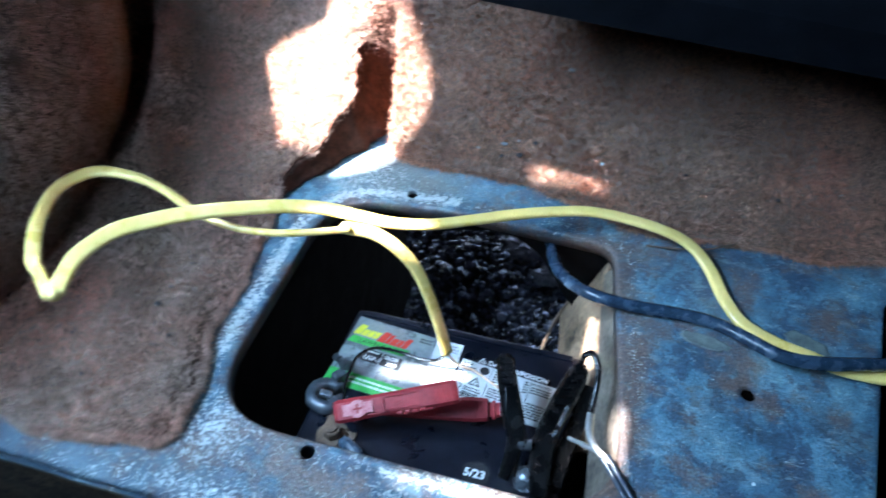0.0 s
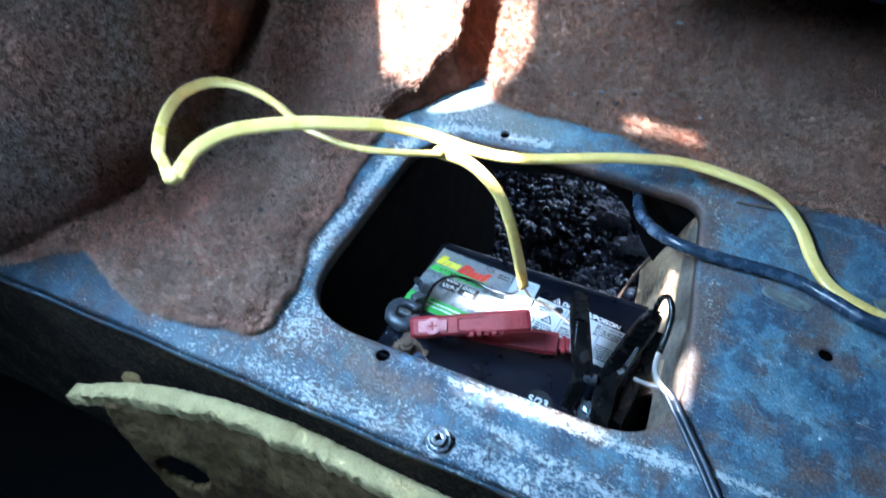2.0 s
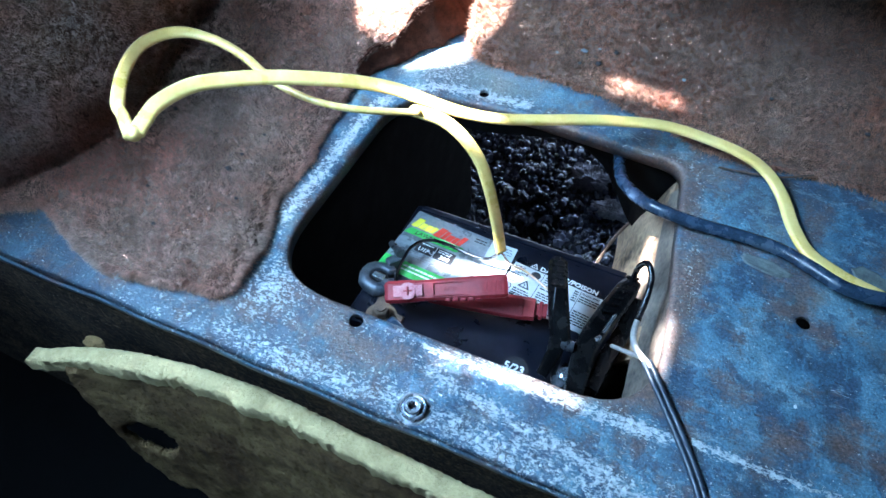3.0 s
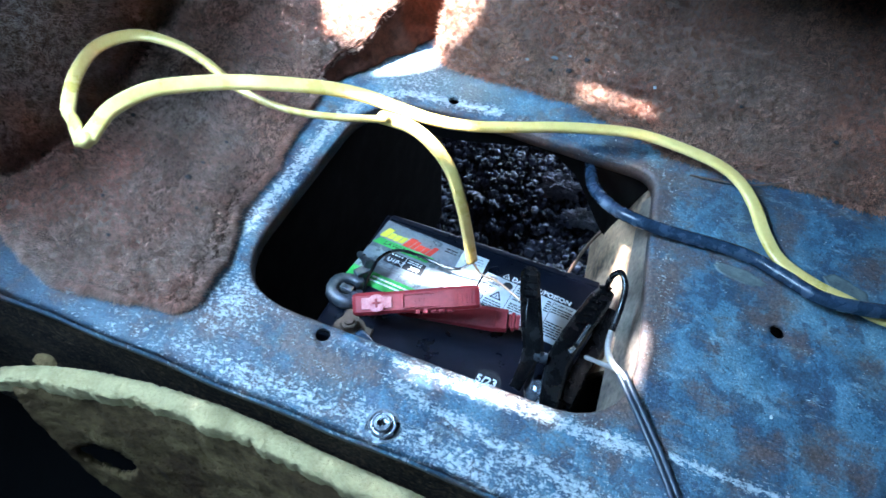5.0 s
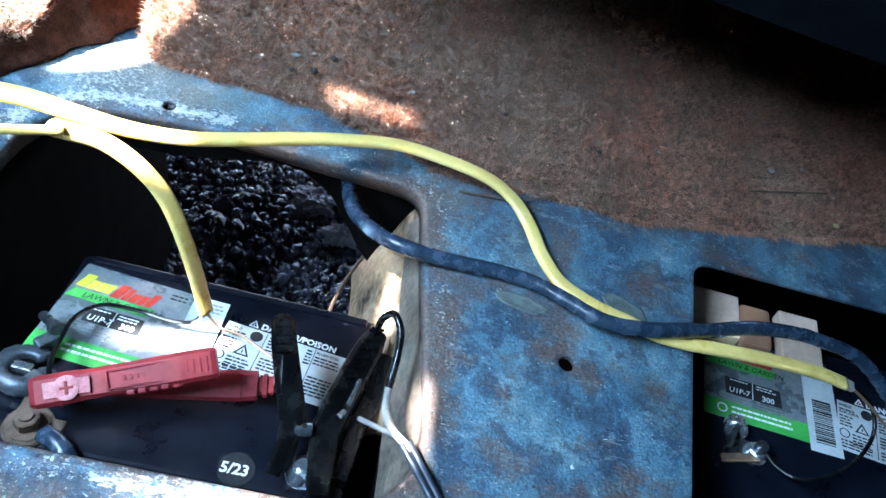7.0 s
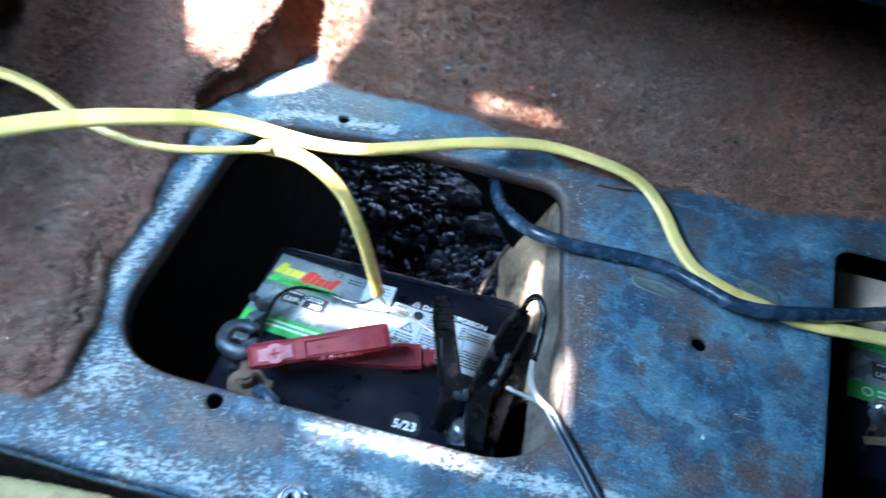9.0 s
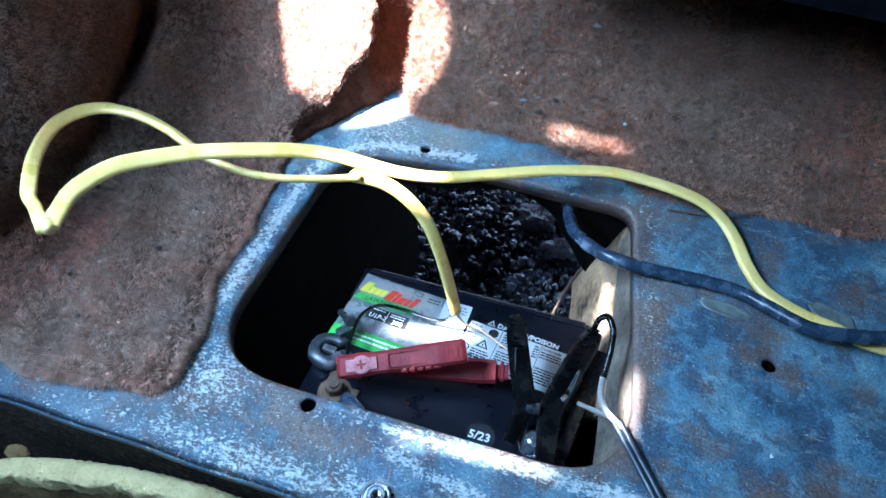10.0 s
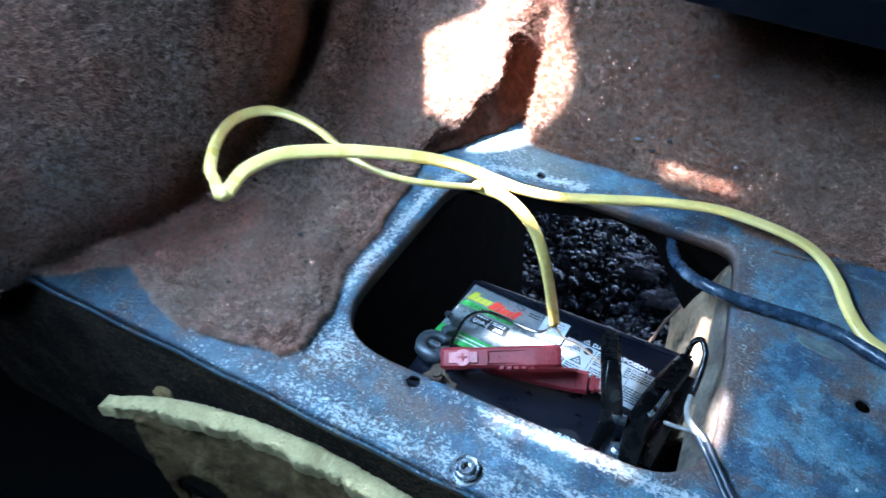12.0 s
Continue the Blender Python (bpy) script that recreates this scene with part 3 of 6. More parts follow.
panel("well_wall_middle", [(0.165, 0.03, -0.02), (0.165, 0.75, -0.02), (0.165, 0.75, -0.425), (0.165, 0.03, -0.425)], M_NEAR_BLACK, "near-black wall between the two wells", "wall")
panel("second_well_wall_west", [(0.282, 0.03, -0.016), (0.307, 0.40, -0.016), (0.307, 0.40, -0.35), (0.282, 0.03, -0.35)], M_NEAR_BLACK, "near-black side wall of the second well", "wall")
panel("second_well_floor", [(0.27, 0.03, -0.2535), (0.70, 0.03, -0.1935), (0.70, 0.75, -0.1935), (0.27, 0.75, -0.2535)], M_NEAR_BLACK, "dark steel floor of the second well", "floor")
panel("second_well_back", [(0.30, 0.42, -0.01), (0.75, 0.42, -0.01), (0.75, 0.42, -0.25), (0.30, 0.42, -0.25)], M_NEAR_BLACK, "dark back wall of the second well", "wall")
panel("second_well_south", [(0.27, 0.036, -0.016), (0.70, 0.036, -0.016), (0.70, 0.036, -0.25), (0.27, 0.036, -0.25)], M_NEAR_BLACK, "dark front wall of the second well", "wall")


def back_flange():
    """The near-black sheet hanging under the back rim, its lower edge running lower towards the corner."""
    bm = bmesh.new()
    xs = np.linspace(-0.15, 0.160, 46)
    low = np.interp(xs, [-0.15, -0.06, -0.039, 0.012, 0.033, 0.054, 0.063, 0.075, 0.091, 0.16], [-0.048, -0.042, -0.037, -0.022, -0.027, -0.044, -0.063, -0.086, -0.110, -0.16])
    low = low + [0.0018 * noise.noise(Vector((x * 120, 0, 0))) for x in xs]
    grids = []
    for y in (0.2968, 0.2990):
        grids.append([[bm.verts.new((x, y + 0.002 * noise.noise(Vector((x * 30, z * 30, 0))), z)) for z in (-0.004, -0.004 * 0.6 + 0.4 * b, b)] for x, b in zip(xs, low)])
    front, back = grids
    for p, q in zip(front, front[1:]):
        for i in range(2):
            bm.faces.new((p[i], p[i + 1], q[i + 1], q[i]))
    for p, q in zip(back, back[1:]):
        for i in range(2):
            bm.faces.new((q[i], q[i + 1], p[i + 1], p[i]))
    for p, q, r, t in zip(front, front[1:], back, back[1:]):
        bm.faces.new((p[2], r[2], t[2], q[2]))
        bm.faces.new((q[0], t[0], r[0], p[0]))
    for p, q in ((front[0], back[0]), (back[-1], front[-1])):
        bm.faces.new((p[0], q[0], q[1], q[2], p[2], p[1]))
    tagged(part("well_wall_back", bm, M_NEAR_BLACK), "near-black sheet hanging under the back rim of the well", "wall", kind="structure")


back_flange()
# near-black sheet filling the shaded depth behind the board
panel("well_side_east", [(0.1300, 0.060, -0.055), (0.1220, 0.200, -0.050), (0.1050, 0.200, -0.240), (0.1150, 0.060, -0.240)], M_NEAR_BLACK, "near-black steel side of the well behind the board", "wall", 0.004)
panel("battery_shelf", [(-0.10, 0.05, -0.2355), (0.11, 0.05, -0.2355), (0.11, 0.21, -0.258), (-0.10, 0.21, -0.258)], M_NEAR_BLACK, "dark sloping steel shelf under the battery", "shelf", 0.006)

# the bulkhead below the deck's front edge; unseen walls added to close out light
panel("bulkhead", [(-0.75, 0.008, -0.020), (1.1, 0.008, -0.020), (1.1, 0.012, -0.45), (-0.75, 0.012, -0.45)], M_BULK, "rusty dirt-stained steel bulkhead under the deck edge", "wall", 0.004, 60, 0.003)
panel("footwell_floor", [(-1.1, -0.64, -0.42), (1.3, -0.64, -0.42), (1.3, 0.03, -0.42), (-1.1, 0.03, -0.42)], M_NEAR_BLACK, "footwell floor, its deep shade put into a near-black colour", "floor")
panel("wall_north", [(-1.1, 1.25, -0.02), (1.3, 1.25, -0.02), (1.3, 1.2, 0.74), (-1.1, 1.2, 0.74)], M_ENCLOSURE, "unseen dark wall added to close the back of the cabin", "wall", 0.01)
panel("wall_south", [(-1.1, -0.62, -0.42), (1.3, -0.62, -0.42), (1.3, -0.62, 0.735), (-1.1, -0.62, 0.735)], M_ENCLOSURE, "unseen dark wall added in front to keep sky light out", "wall", 0.01)
panel("wall_west", [(-1.1, -0.62, -0.43), (-1.1, 1.26, -0.43), (-1.1, 1.26, 0.74), (-1.1, -0.62, 0.74)], M_ENCLOSURE, "unseen dark wall added on the cabin side", "wall", 0.01)
panel("wall_east", [(1.3, -0.62, -0.43), (1.3, 1.26, -0.43), (1.3, 1.26, 0.74), (1.3, -0.62, 0.74)], M_ENCLOSURE, "unseen dark wall added on the far cabin side", "wall", 0.01)

SUN_MASK_Z = 0.74


def build_sun_mask():
    """An unseen sheet added overhead, its gaps cut so the sun falls in set patches."""
    def cast(points):
        """Where the sun's rays to the given places pass this sheet."""
        p = np.array(points)
        return p[:, :2] + np.array((SUN.x, SUN.y)) * ((SUN_MASK_Z - p[:, 2:]) / SUN.z)

    def spot(x, y, z, rx, ry, turn, n=18):
        a = np.linspace(0, 2 * math.pi, n, endpoint=False)
        r = 1 + 0.22 * np.sin(3 * a + x * 40) + 0.12 * np.sin(5 * a + y * 50)
        px, py = rx * r * np.cos(a), ry * r * np.sin(a)
        c, s = math.cos(turn), math.sin(turn)
        return cast(np.c_[x + c * px - s * py, y + s * px + c * py, np.full(n, z)])

    window = cast([(-0.206, 0.312, 0.048), (-0.189, 0.300, 0.042), (-0.172, 0.302, 0.04), (-0.142, 0.306, 0.0), (-0.115, 0.322, 0.0), (-0.088, 0.350, 0.005), (-0.076, 0.372, 0.015), (-0.073, 0.390, 0.02), (-0.079, 0.423, 0.035),
                   (-0.094, 0.452, 0.043), (-0.108, 0.488, 0.05), (-0.148, 0.482, 0.065), (-0.186, 0.460, 0.07), (-0.187, 0.434, 0.075), (-0.218, 0.424, 0.075), (-0.232, 0.404, 0.065), (-0.250, 0.372, 0.06), (-0.249, 0.352, 0.058), (-0.236, 0.338, 0.054), (-0.222, 0.326, 0.05)])
    gaps = [window, spot(0.052, 0.338, 0.018, 0.026, 0.0036, -0.1), spot(0.086, 0.335, 0.018, 0.013, 0.0028, -0.2), spot(-0.014, 0.1725, -0.075, 0.036, 0.0058, 0.28),
            spot(-0.052, 0.2110, 0.053, 0.033, 0.0125, 0.30), spot(0.1335, 0.119, -0.004, 0.0056, 0.025, 0.10), spot(0.1085, 0.228, -0.060, 0.0105, 0.022, 0.1), spot(0.057, 0.0585, 0.0, 0.036, 0.0029, 0.03), spot(0.012, 0.0530, 0.0, 0.018, 0.0016, 0.06)]
    flat, tris = sheet(resample(np.array([(-1.12, -0.62), (1.32, -0.62), (1.32, 1.27), (-1.12, 1.27)]), 0.06), gaps, 0.06)
    ob = link_mesh("ceiling", [(*p, SUN_MASK_Z) for p in flat], tris, M_ENCLOSURE)
    solid = ob.modifiers.new("thickness", "SOLIDIFY")
    solid.thickness = 0.003
    return tagged(ob, "unseen dark sheet added overhead, cut to shape the sun's patches", "ceiling", kind="structure")


build_sun_mask()


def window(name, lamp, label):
    """An unseen pane added behind a lamp; the lamp alone gives the light."""
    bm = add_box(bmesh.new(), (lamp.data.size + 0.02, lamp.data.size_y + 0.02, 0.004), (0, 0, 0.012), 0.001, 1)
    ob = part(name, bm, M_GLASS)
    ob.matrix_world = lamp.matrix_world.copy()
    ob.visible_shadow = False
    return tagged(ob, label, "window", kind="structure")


window("window_1", sky_lamp, "unseen slanting pane added behind the overhead lamp")
window("window_2", front, "small unseen pane added behind the front lamp")


# the dark overhanging shelf at the back
panel("parcel_shelf", [(-0.055, 0.334, 0.205), (1.29, 0.186, 0.205), (1.29, 1.2, 0.25), (-0.10, 0.85, 0.25)], M_SHELF, "dark blue-black shelf overhanging the back carpet", "shelf", 0.03, 10, 0.003)


# ---- gravel on the ground below ----
def build_gravel():
    rng = np.random.RandomState(11)
    base = np.array([v for v in ((1, 0, 0), (-1, 0, 0), (0, 1, 0), (0, -1, 0), (0, 0, 1), (0, 0, -1))], float)
    bm = bmesh.new()
    bmesh.ops.create_icosphere(bm, subdivisions=1, radius=1)
    base = np.array([v.co[:] for v in bm.verts])
    bm.faces.ensure_lookup_table()
    faces = np.array([[v.index for v in f.verts] for f in bm.faces])
    bm.free()
    verts, tris = [], []
    count = 8500
    xy = np.c_[rng.uniform(-0.28, 0.20, count), rng.uniform(0.24, 0.80, count)]
    for k in range(count):
        r = rng.uniform(0.003, 0.0060) if rng.rand() < 0.96 else rng.uniform(0.006, 0.010)
        shape = base * (1 + rng.uniform(-0.28, 0.26, (len(base), 1)))
        shape = shape * rng.uniform(0.6, 1.35, 3) * r
        a = rng.uniform(0, 6.28)
        c, s = math.cos(a), math.sin(a)
        shape = shape @ np.array([[c, -s, 0], [s, c, 0], [0, 0, 1]])
        z = -0.408 + 0.012 * math.sin(xy[k, 0] * 23) * math.sin(xy[k, 1] * 19) + rng.uniform(0, 0.010)
        tris.append(faces + len(verts) * len(base))
        verts.append(shape + (xy[k, 0], xy[k, 1], z))
    ob = link_mesh("gravel", np.concatenate(verts), np.concatenate(tris), M_STONE)
    return tagged(ob, "loose dark grey wet gravel under the open floor", "gravel", kind="stuff")


def build_ground():
    outline = resample(np.array([(-1.6, 0.015), (1.8, 0.015), (1.8, 2.4), (-1.6, 2.4)]), 0.1)
    flat, tris = sheet(outline, [], 0.05)
    z = [-0.418 + 0.012 * math.sin(x * 23) * math.sin(y * 19) for x, y in flat]
    return tagged(link_mesh("ground", [(x, y, h) for (x, y), h in zip(flat, z)], tris, M_SOIL, smooth=True), "dark damp ground under the car", "ground", kind="structure")


build_ground()
build_gravel()


# ---- carpets ----
FAR_EDGE = np.array([(-0.60, 0.50), (-0.20, 0.50), (-0.128, 0.470), (-0.118, 0.430), (-0.111, 0.392), (-0.106, 0.362), (-0.096, 0.345), (-0.08, 0.338), (-0.04, 0.336), (0.0, 0.338), (0.03, 0.333), (0.055, 0.325), (0.09, 0.320), (0.122, 0.307),
                     (0.175, 0.306), (0.22, 0.308), (0.262, 0.306), (0.357, 0.324), (0.50, 0.359), (0.80, 0.45), (1.25, 0.55)])
LEFT_LOOP = np.array([(-1.05, 0.004), (-0.42, 0.004), (-0.395, 0.010), (-0.361, 0.030), (-0.333, 0.052), (-0.316, 0.047), (-0.278, 0.031), (-0.248, 0.023), (-0.202, 0.028),
                      (-0.163, 0.033), (-0.154, 0.045), (-0.154, 0.072), (-0.161, 0.1), (-0.170, 0.118), (-0.169, 0.145), (-0.169, 0.17), (-0.172, 0.2), (-0.177, 0.235), (-0.178, 0.262),
                      (-0.174, 0.277), (-0.166, 0.292), (-0.151, 0.322), (-0.138, 0.351), (-0.143, 0.378), (-0.149, 0.406), (-0.143, 0.424), (-0.130, 0.436), (-0.116, 0.441), (-0.108, 0.452), (-0.10, 0.50), (-0.13, 0.62), (-0.28, 1.15), (-1.05, 1.15)])


def far_height(p):
    d = p[:, 1] - np.interp(p[:, 0], FAR_EDGE[:, 0], FAR_EDGE[:, 1])
    edge = np.sqrt(np.clip(d / 0.009, 0, 1))
    # in the pocket beside the lifted flap only the edge draws back, the slope runs on
    d = np.clip(p[:, 1] - np.interp(p[:, 0], FAR_EDGE[7:, 0], FAR_EDGE[7:, 1]), 0, 1)
    return 0.0095 * edge + 0.30 * d + 1.0 * np.minimum(d, 0.35) ** 2 + 0.7 * np.clip(d - 0.35, 0, 1) + 0.0012 * np.sin(p[:, 0] * 45) * np.sin(p[:, 1] * 38)


def left_height(p):
    x, y = p[:, 0], p[:, 1]
    along = (y - 0.20) / 0.36
    ridge = 0.044 * np.exp(-(((x + 0.268 + 0.13 * along) / 0.020) ** 2)) * np.clip(along * 2.2, 0, 1)
    cliff = np.clip((y - 0.245) / 0.105, 0, 1)
    lift = 0.046 * cliff * np.exp(-np.clip(-0.15 - x, 0, 9) / 0.15) + 0.30 * np.clip(y - 0.35, 0, 1) + 0.25 * np.clip(y - 0.5, 0, 1)
    fold = 0.045 * np.clip((-0.292 - 0.13 * along - x) / 0.05, 0, 1) * np.clip(along * 2.2, 0, 1)
    z = 0.0125 + fold + 0.004 * np.sin(x * 37 + 1) * np.sin(y * 31) + lift + ridge + 0.002 * np.sin(x * 90 + y * 40)
    # behind the lifted edge the carpet comes down again and lies on the one behind
    down = np.clip((x + 0.152) / 0.032, 0, 1) * np.clip((y - 0.390) / 0.026, 0, 1)
    down = np.maximum(down, np.clip((x + 0.22) / 0.07, 0, 1) * np.clip((y - 0.46) / 0.06, 0, 1))
    down = down * down * (3 - 2 * down)
    z = z * (1 - down) + (far_height(p) + 0.006) * down
    d = gap(p, LEFT_LOOP)
    low, steep = np.sqrt(np.clip(d / 0.012, 0, 1)), np.sqrt(1 - (1 - np.clip(d / 0.028, 0, 1)) ** 2)
    return z * ((1 - cliff) * (0.35 + 0.65 * low) + cliff * (0.88 + 0.12 * steep))


def ragged(loop, amount, seed):
    loop = resample(loop, 0.006)
    rng = np.random.RandomState(seed)
    bumps = np.convolve(rng.uniform(-1, 1, len(loop) + 4), np.ones(5) / 5, "valid")[: len(loop)] + 0.35 * rng.uniform(-1, 1, len(loop))
    return widened(loop, 0) + amount * np.c_[bumps, np.roll(bumps, 3)]


def tufts(name, root, normal, length, parent, seed, lean=(0.0, 0.0), yarn=M_CARPET):
    """The pile: many short thin fibres standing in matted clumps on the carpet at the given roots."""
    rng = np.random.RandomState(seed)
    n = len(root)
    swirl = np.c_[np.sin(root[:, 0] * 60 + root[:, 1] * 25), np.cos(root[:, 1] * 55 - root[:, 0] * 30), np.zeros(n)]
    # fibres of one clump lean towards the clump's own tip
    cell = 0.0034
    key = np.floor(root / cell).astype(int)
    code = (key * (73856093, 19349663, 83492791)).sum(1) % 9973
    clump = np.random.RandomState(seed + 1).normal(0, 1, (9973, 3))[code]
    way = normal + 0.40 * rng.normal(0, 1, (n, 3)) * (1, 1, 0.4) + 0.50 * clump * (1, 1, 0.3) + 0.25 * swirl + (*lean, 0)
    way /= np.linalg.norm(way, axis=1, keepdims=True)
    tall = length * rng.uniform(0.55, 1.15, (n, 1)) * np.clip(1 + 0.38 * clump[:, 2:], 0.35, 1.7)
    side = np.cross(way, rng.normal(0, 1, (n, 3)))
    side /= np.linalg.norm(side, axis=1, keepdims=True) + 1e-9
    root = root - normal * 0.0006
    wide = rng.uniform(0.00022, 0.00042, (n, 1))
    verts = np.stack([root - side * wide, root + side * wide, root + way * tall], 1).reshape(-1, 3)
    me = bpy.data.meshes.new(name)
    me.vertices.add(len(verts))
    me.vertices.foreach_set("co", verts.astype(np.float32).ravel())
    me.loops.add(n * 3)
    me.loops.foreach_set("vertex_index", np.arange(n * 3, dtype=np.int32))
    me.polygons.add(n)
    me.polygons.foreach_set("loop_start", np.arange(0, n * 3, 3, dtype=np.int32))
    me.update(calc_edges=True)
    me.materials.append(yarn)
    ob = new(name, me)
    ob.parent = parent
    return tagged(ob, kind="stuff")


def roots_on(surface, loop, count, box, seed):
    """Random roots on a height field inside a loop, with the normals there."""
    rng = np.random.RandomState(seed)
    p = np.c_[rng.uniform(box[0], box[1], count), rng.uniform(box[2], box[3], count)]
    p = p[inside(p, loop)]
    z, e = surface(p), 0.002
    gx, gy = (surface(p + (e, 0)) - z) / e, (surface(p + (0, e)) - z) / e
    normal = np.c_[-np.clip(gx, -4, 4), -np.clip(gy, -4, 4), np.ones(len(p))]
    return np.c_[p, z], normal / np.linalg.norm(normal, axis=1, keepdims=True)


def carpet(name, loop, surface, step, label, low):
    flat, tris = sheet(loop, [], step)
    z = surface(flat)
    verts, faces = [(*p, h) for p, h in zip(flat, z)], [tuple(t) for t in tris]
    first, n = len(verts), len(loop)
    edge_z = surface(loop)
    verts += [(*p, h) for p, h in zip(loop, edge_z)] + [(*p, low) for p in widened(loop, -0.002 - 0.24 * np.clip(edge_z - 0.025, 0, 0.05)[:, None])]
    faces += [(first + i, first + n + i, first + n + (i + 1) % n, first + (i + 1) % n) for i in range(n)]
    return tagged(link_mesh(name, verts, faces, M_SHADED_ROOTS, smooth=True), label, "carpet", kind="structure")


far_loop = ragged(np.concatenate([FAR_EDGE, [(1.25, 1.15), (-0.6, 1.15)]]), 0.005, 5)
far_carpet = carpet("carpet_back", far_loop, far_height, 0.008, "worn brown cut-pile carpet rising behind the deck", 0.002)
left_loop = ragged(LEFT_LOOP, 0.005, 6)
left_carpet = carpet("carpet_side", left_loop, left_height, 0.007, "faded brown cut-pile carpet over the wheel hump with a ragged cut edge", 0.002)
tufts("pile", *roots_on(far_height, far_loop, 900000, (-0.22, 0.72, 0.29, 0.62), 21), 0.0042, far_carpet, 41, (0.05, -0.15))
tufts("pile", *roots_on(left_height, left_loop, 620000, (-0.48, -0.10, 0.0, 0.62), 22), 0.0042, left_carpet, 42, (0.1, -0.1), M_FLAP)

# the wheel hump bulging out at the side, under the same carpet
HUMP_AT, HUMP_R, HUMP_TURN = np.array((-0.689, 0.21, 0.163)), np.array((0.349, 0.412, 0.33)), -2.056


def hump_points(u, v):
    """Places and normals on the swollen hump for the angles u (round) and v (up)."""
    c, s = math.cos(HUMP_TURN), math.sin(HUMP_TURN)
    unit = np.c_[np.cos(v) * np.cos(u), np.cos(v) * np.sin(u), np.sin(v)]
    swell = 1 + 0.012 * np.sin(3 * u + 1) * np.cos(2 * v) + 0.008 * np.sin(9 * u + 5 * v)
    turn = np.array([[c, s, 0], [-s, c, 0], [0, 0, 1]])
    normal = (unit / HUMP_R) @ turn
    return HUMP_AT + (unit * HUMP_R * swell[:, None]) @ turn, normal / np.linalg.norm(normal, axis=1, keepdims=True)


def build_hump():
    nu, nv = 96, 40
    u, v = np.meshgrid(np.linspace(0, 2 * math.pi, nu, endpoint=False), np.linspace(-0.62, math.pi / 2 - 0.01, nv))
    places, _ = hump_points(u.ravel(), v.ravel())
    faces = [(j * nu + i, j * nu + (i + 1) % nu, (j + 1) * nu + (i + 1) % nu, (j + 1) * nu + i) for j in range(nv - 1) for i in range(nu)]
    faces.append(tuple((nv - 1) * nu + i for i in range(nu)))
    ob = link_mesh("carpet_hump", places, faces, M_SHADED_ROOTS, smooth=True)
    tagged(ob, "swollen wheel hump covered in grey-brown cut-pile carpet", "carpet", kind="structure")
    rng = np.random.RandomState(23)
    count = 2200000
    u, v = rng.uniform(0, 2 * math.pi, count), np.arcsin(rng.uniform(-0.55, 0.98, count))
    root, normal = hump_points(u, v)
    toward = np.array((0.09, -0.12, 0.42)) - root
    keep = ((toward * normal).sum(1) > -0.05) & (root[:, 2] > -0.03) & (root[:, 2] < 0.42) & (root[:, 0] > -0.50)
    tufts("pile", root[keep], normal[keep], 0.0042, ob, 43, (0.05, -0.1), M_FADED)


build_hump()


def fringe(name, loop, surface, keep, count, parent, seed, yarn=M_CARPET):
    """Loose fibres hanging from a carpet's cut edge."""
    rng = np.random.RandomState(seed)
    edge = resample(loop, 0.001)
    edge = edge[keep(edge)]
    out = widened(edge, 1.0) - edge
    out[[0, -1]] = out[[1, -2]]
    pick = rng.randint(1, len(edge) - 1, count)
    p, o = edge[pick], np.c_[out[pick], np.zeros(count)]
    top = np.maximum(surface(p), 0.004)
    root = np.c_[p, top * rng.uniform(0.1, 1.0, count)] - o * 0.002
    way = o + rng.normal(0, 0.55, (count, 3)) + (0, 0, -0.15)
    way /= np.linalg.norm(way, axis=1, keepdims=True)
    tall = rng.uniform(0.0035, 0.0105, (count, 1))
    side = np.cross(way, rng.normal(0, 1, (count, 3)))
    side /= np.linalg.norm(side, axis=1, keepdims=True) + 1e-9
    verts = np.stack([root - side * 0.00045, root + side * 0.00045, root + way * tall], 1).reshape(-1, 3)
    ob = link_mesh(name, verts, np.arange(len(verts)).reshape(-1, 3), yarn, parent)
    return tagged(ob, kind="stuff")


fringe("edge_fibres", left_loop, left_height, lambda p: (p[:, 0] > -0.40) & (p[:, 1] < 0.27) & (p[:, 1] > 0.008), 36000, left_carpet, 31, M_FLAP)
fringe("edge_fibres", far_loop, far_height, lambda p: (p[:, 0] > -0.15) & (p[:, 0] < 0.7) & (p[:, 1] < 0.45), 8000, far_carpet, 32)


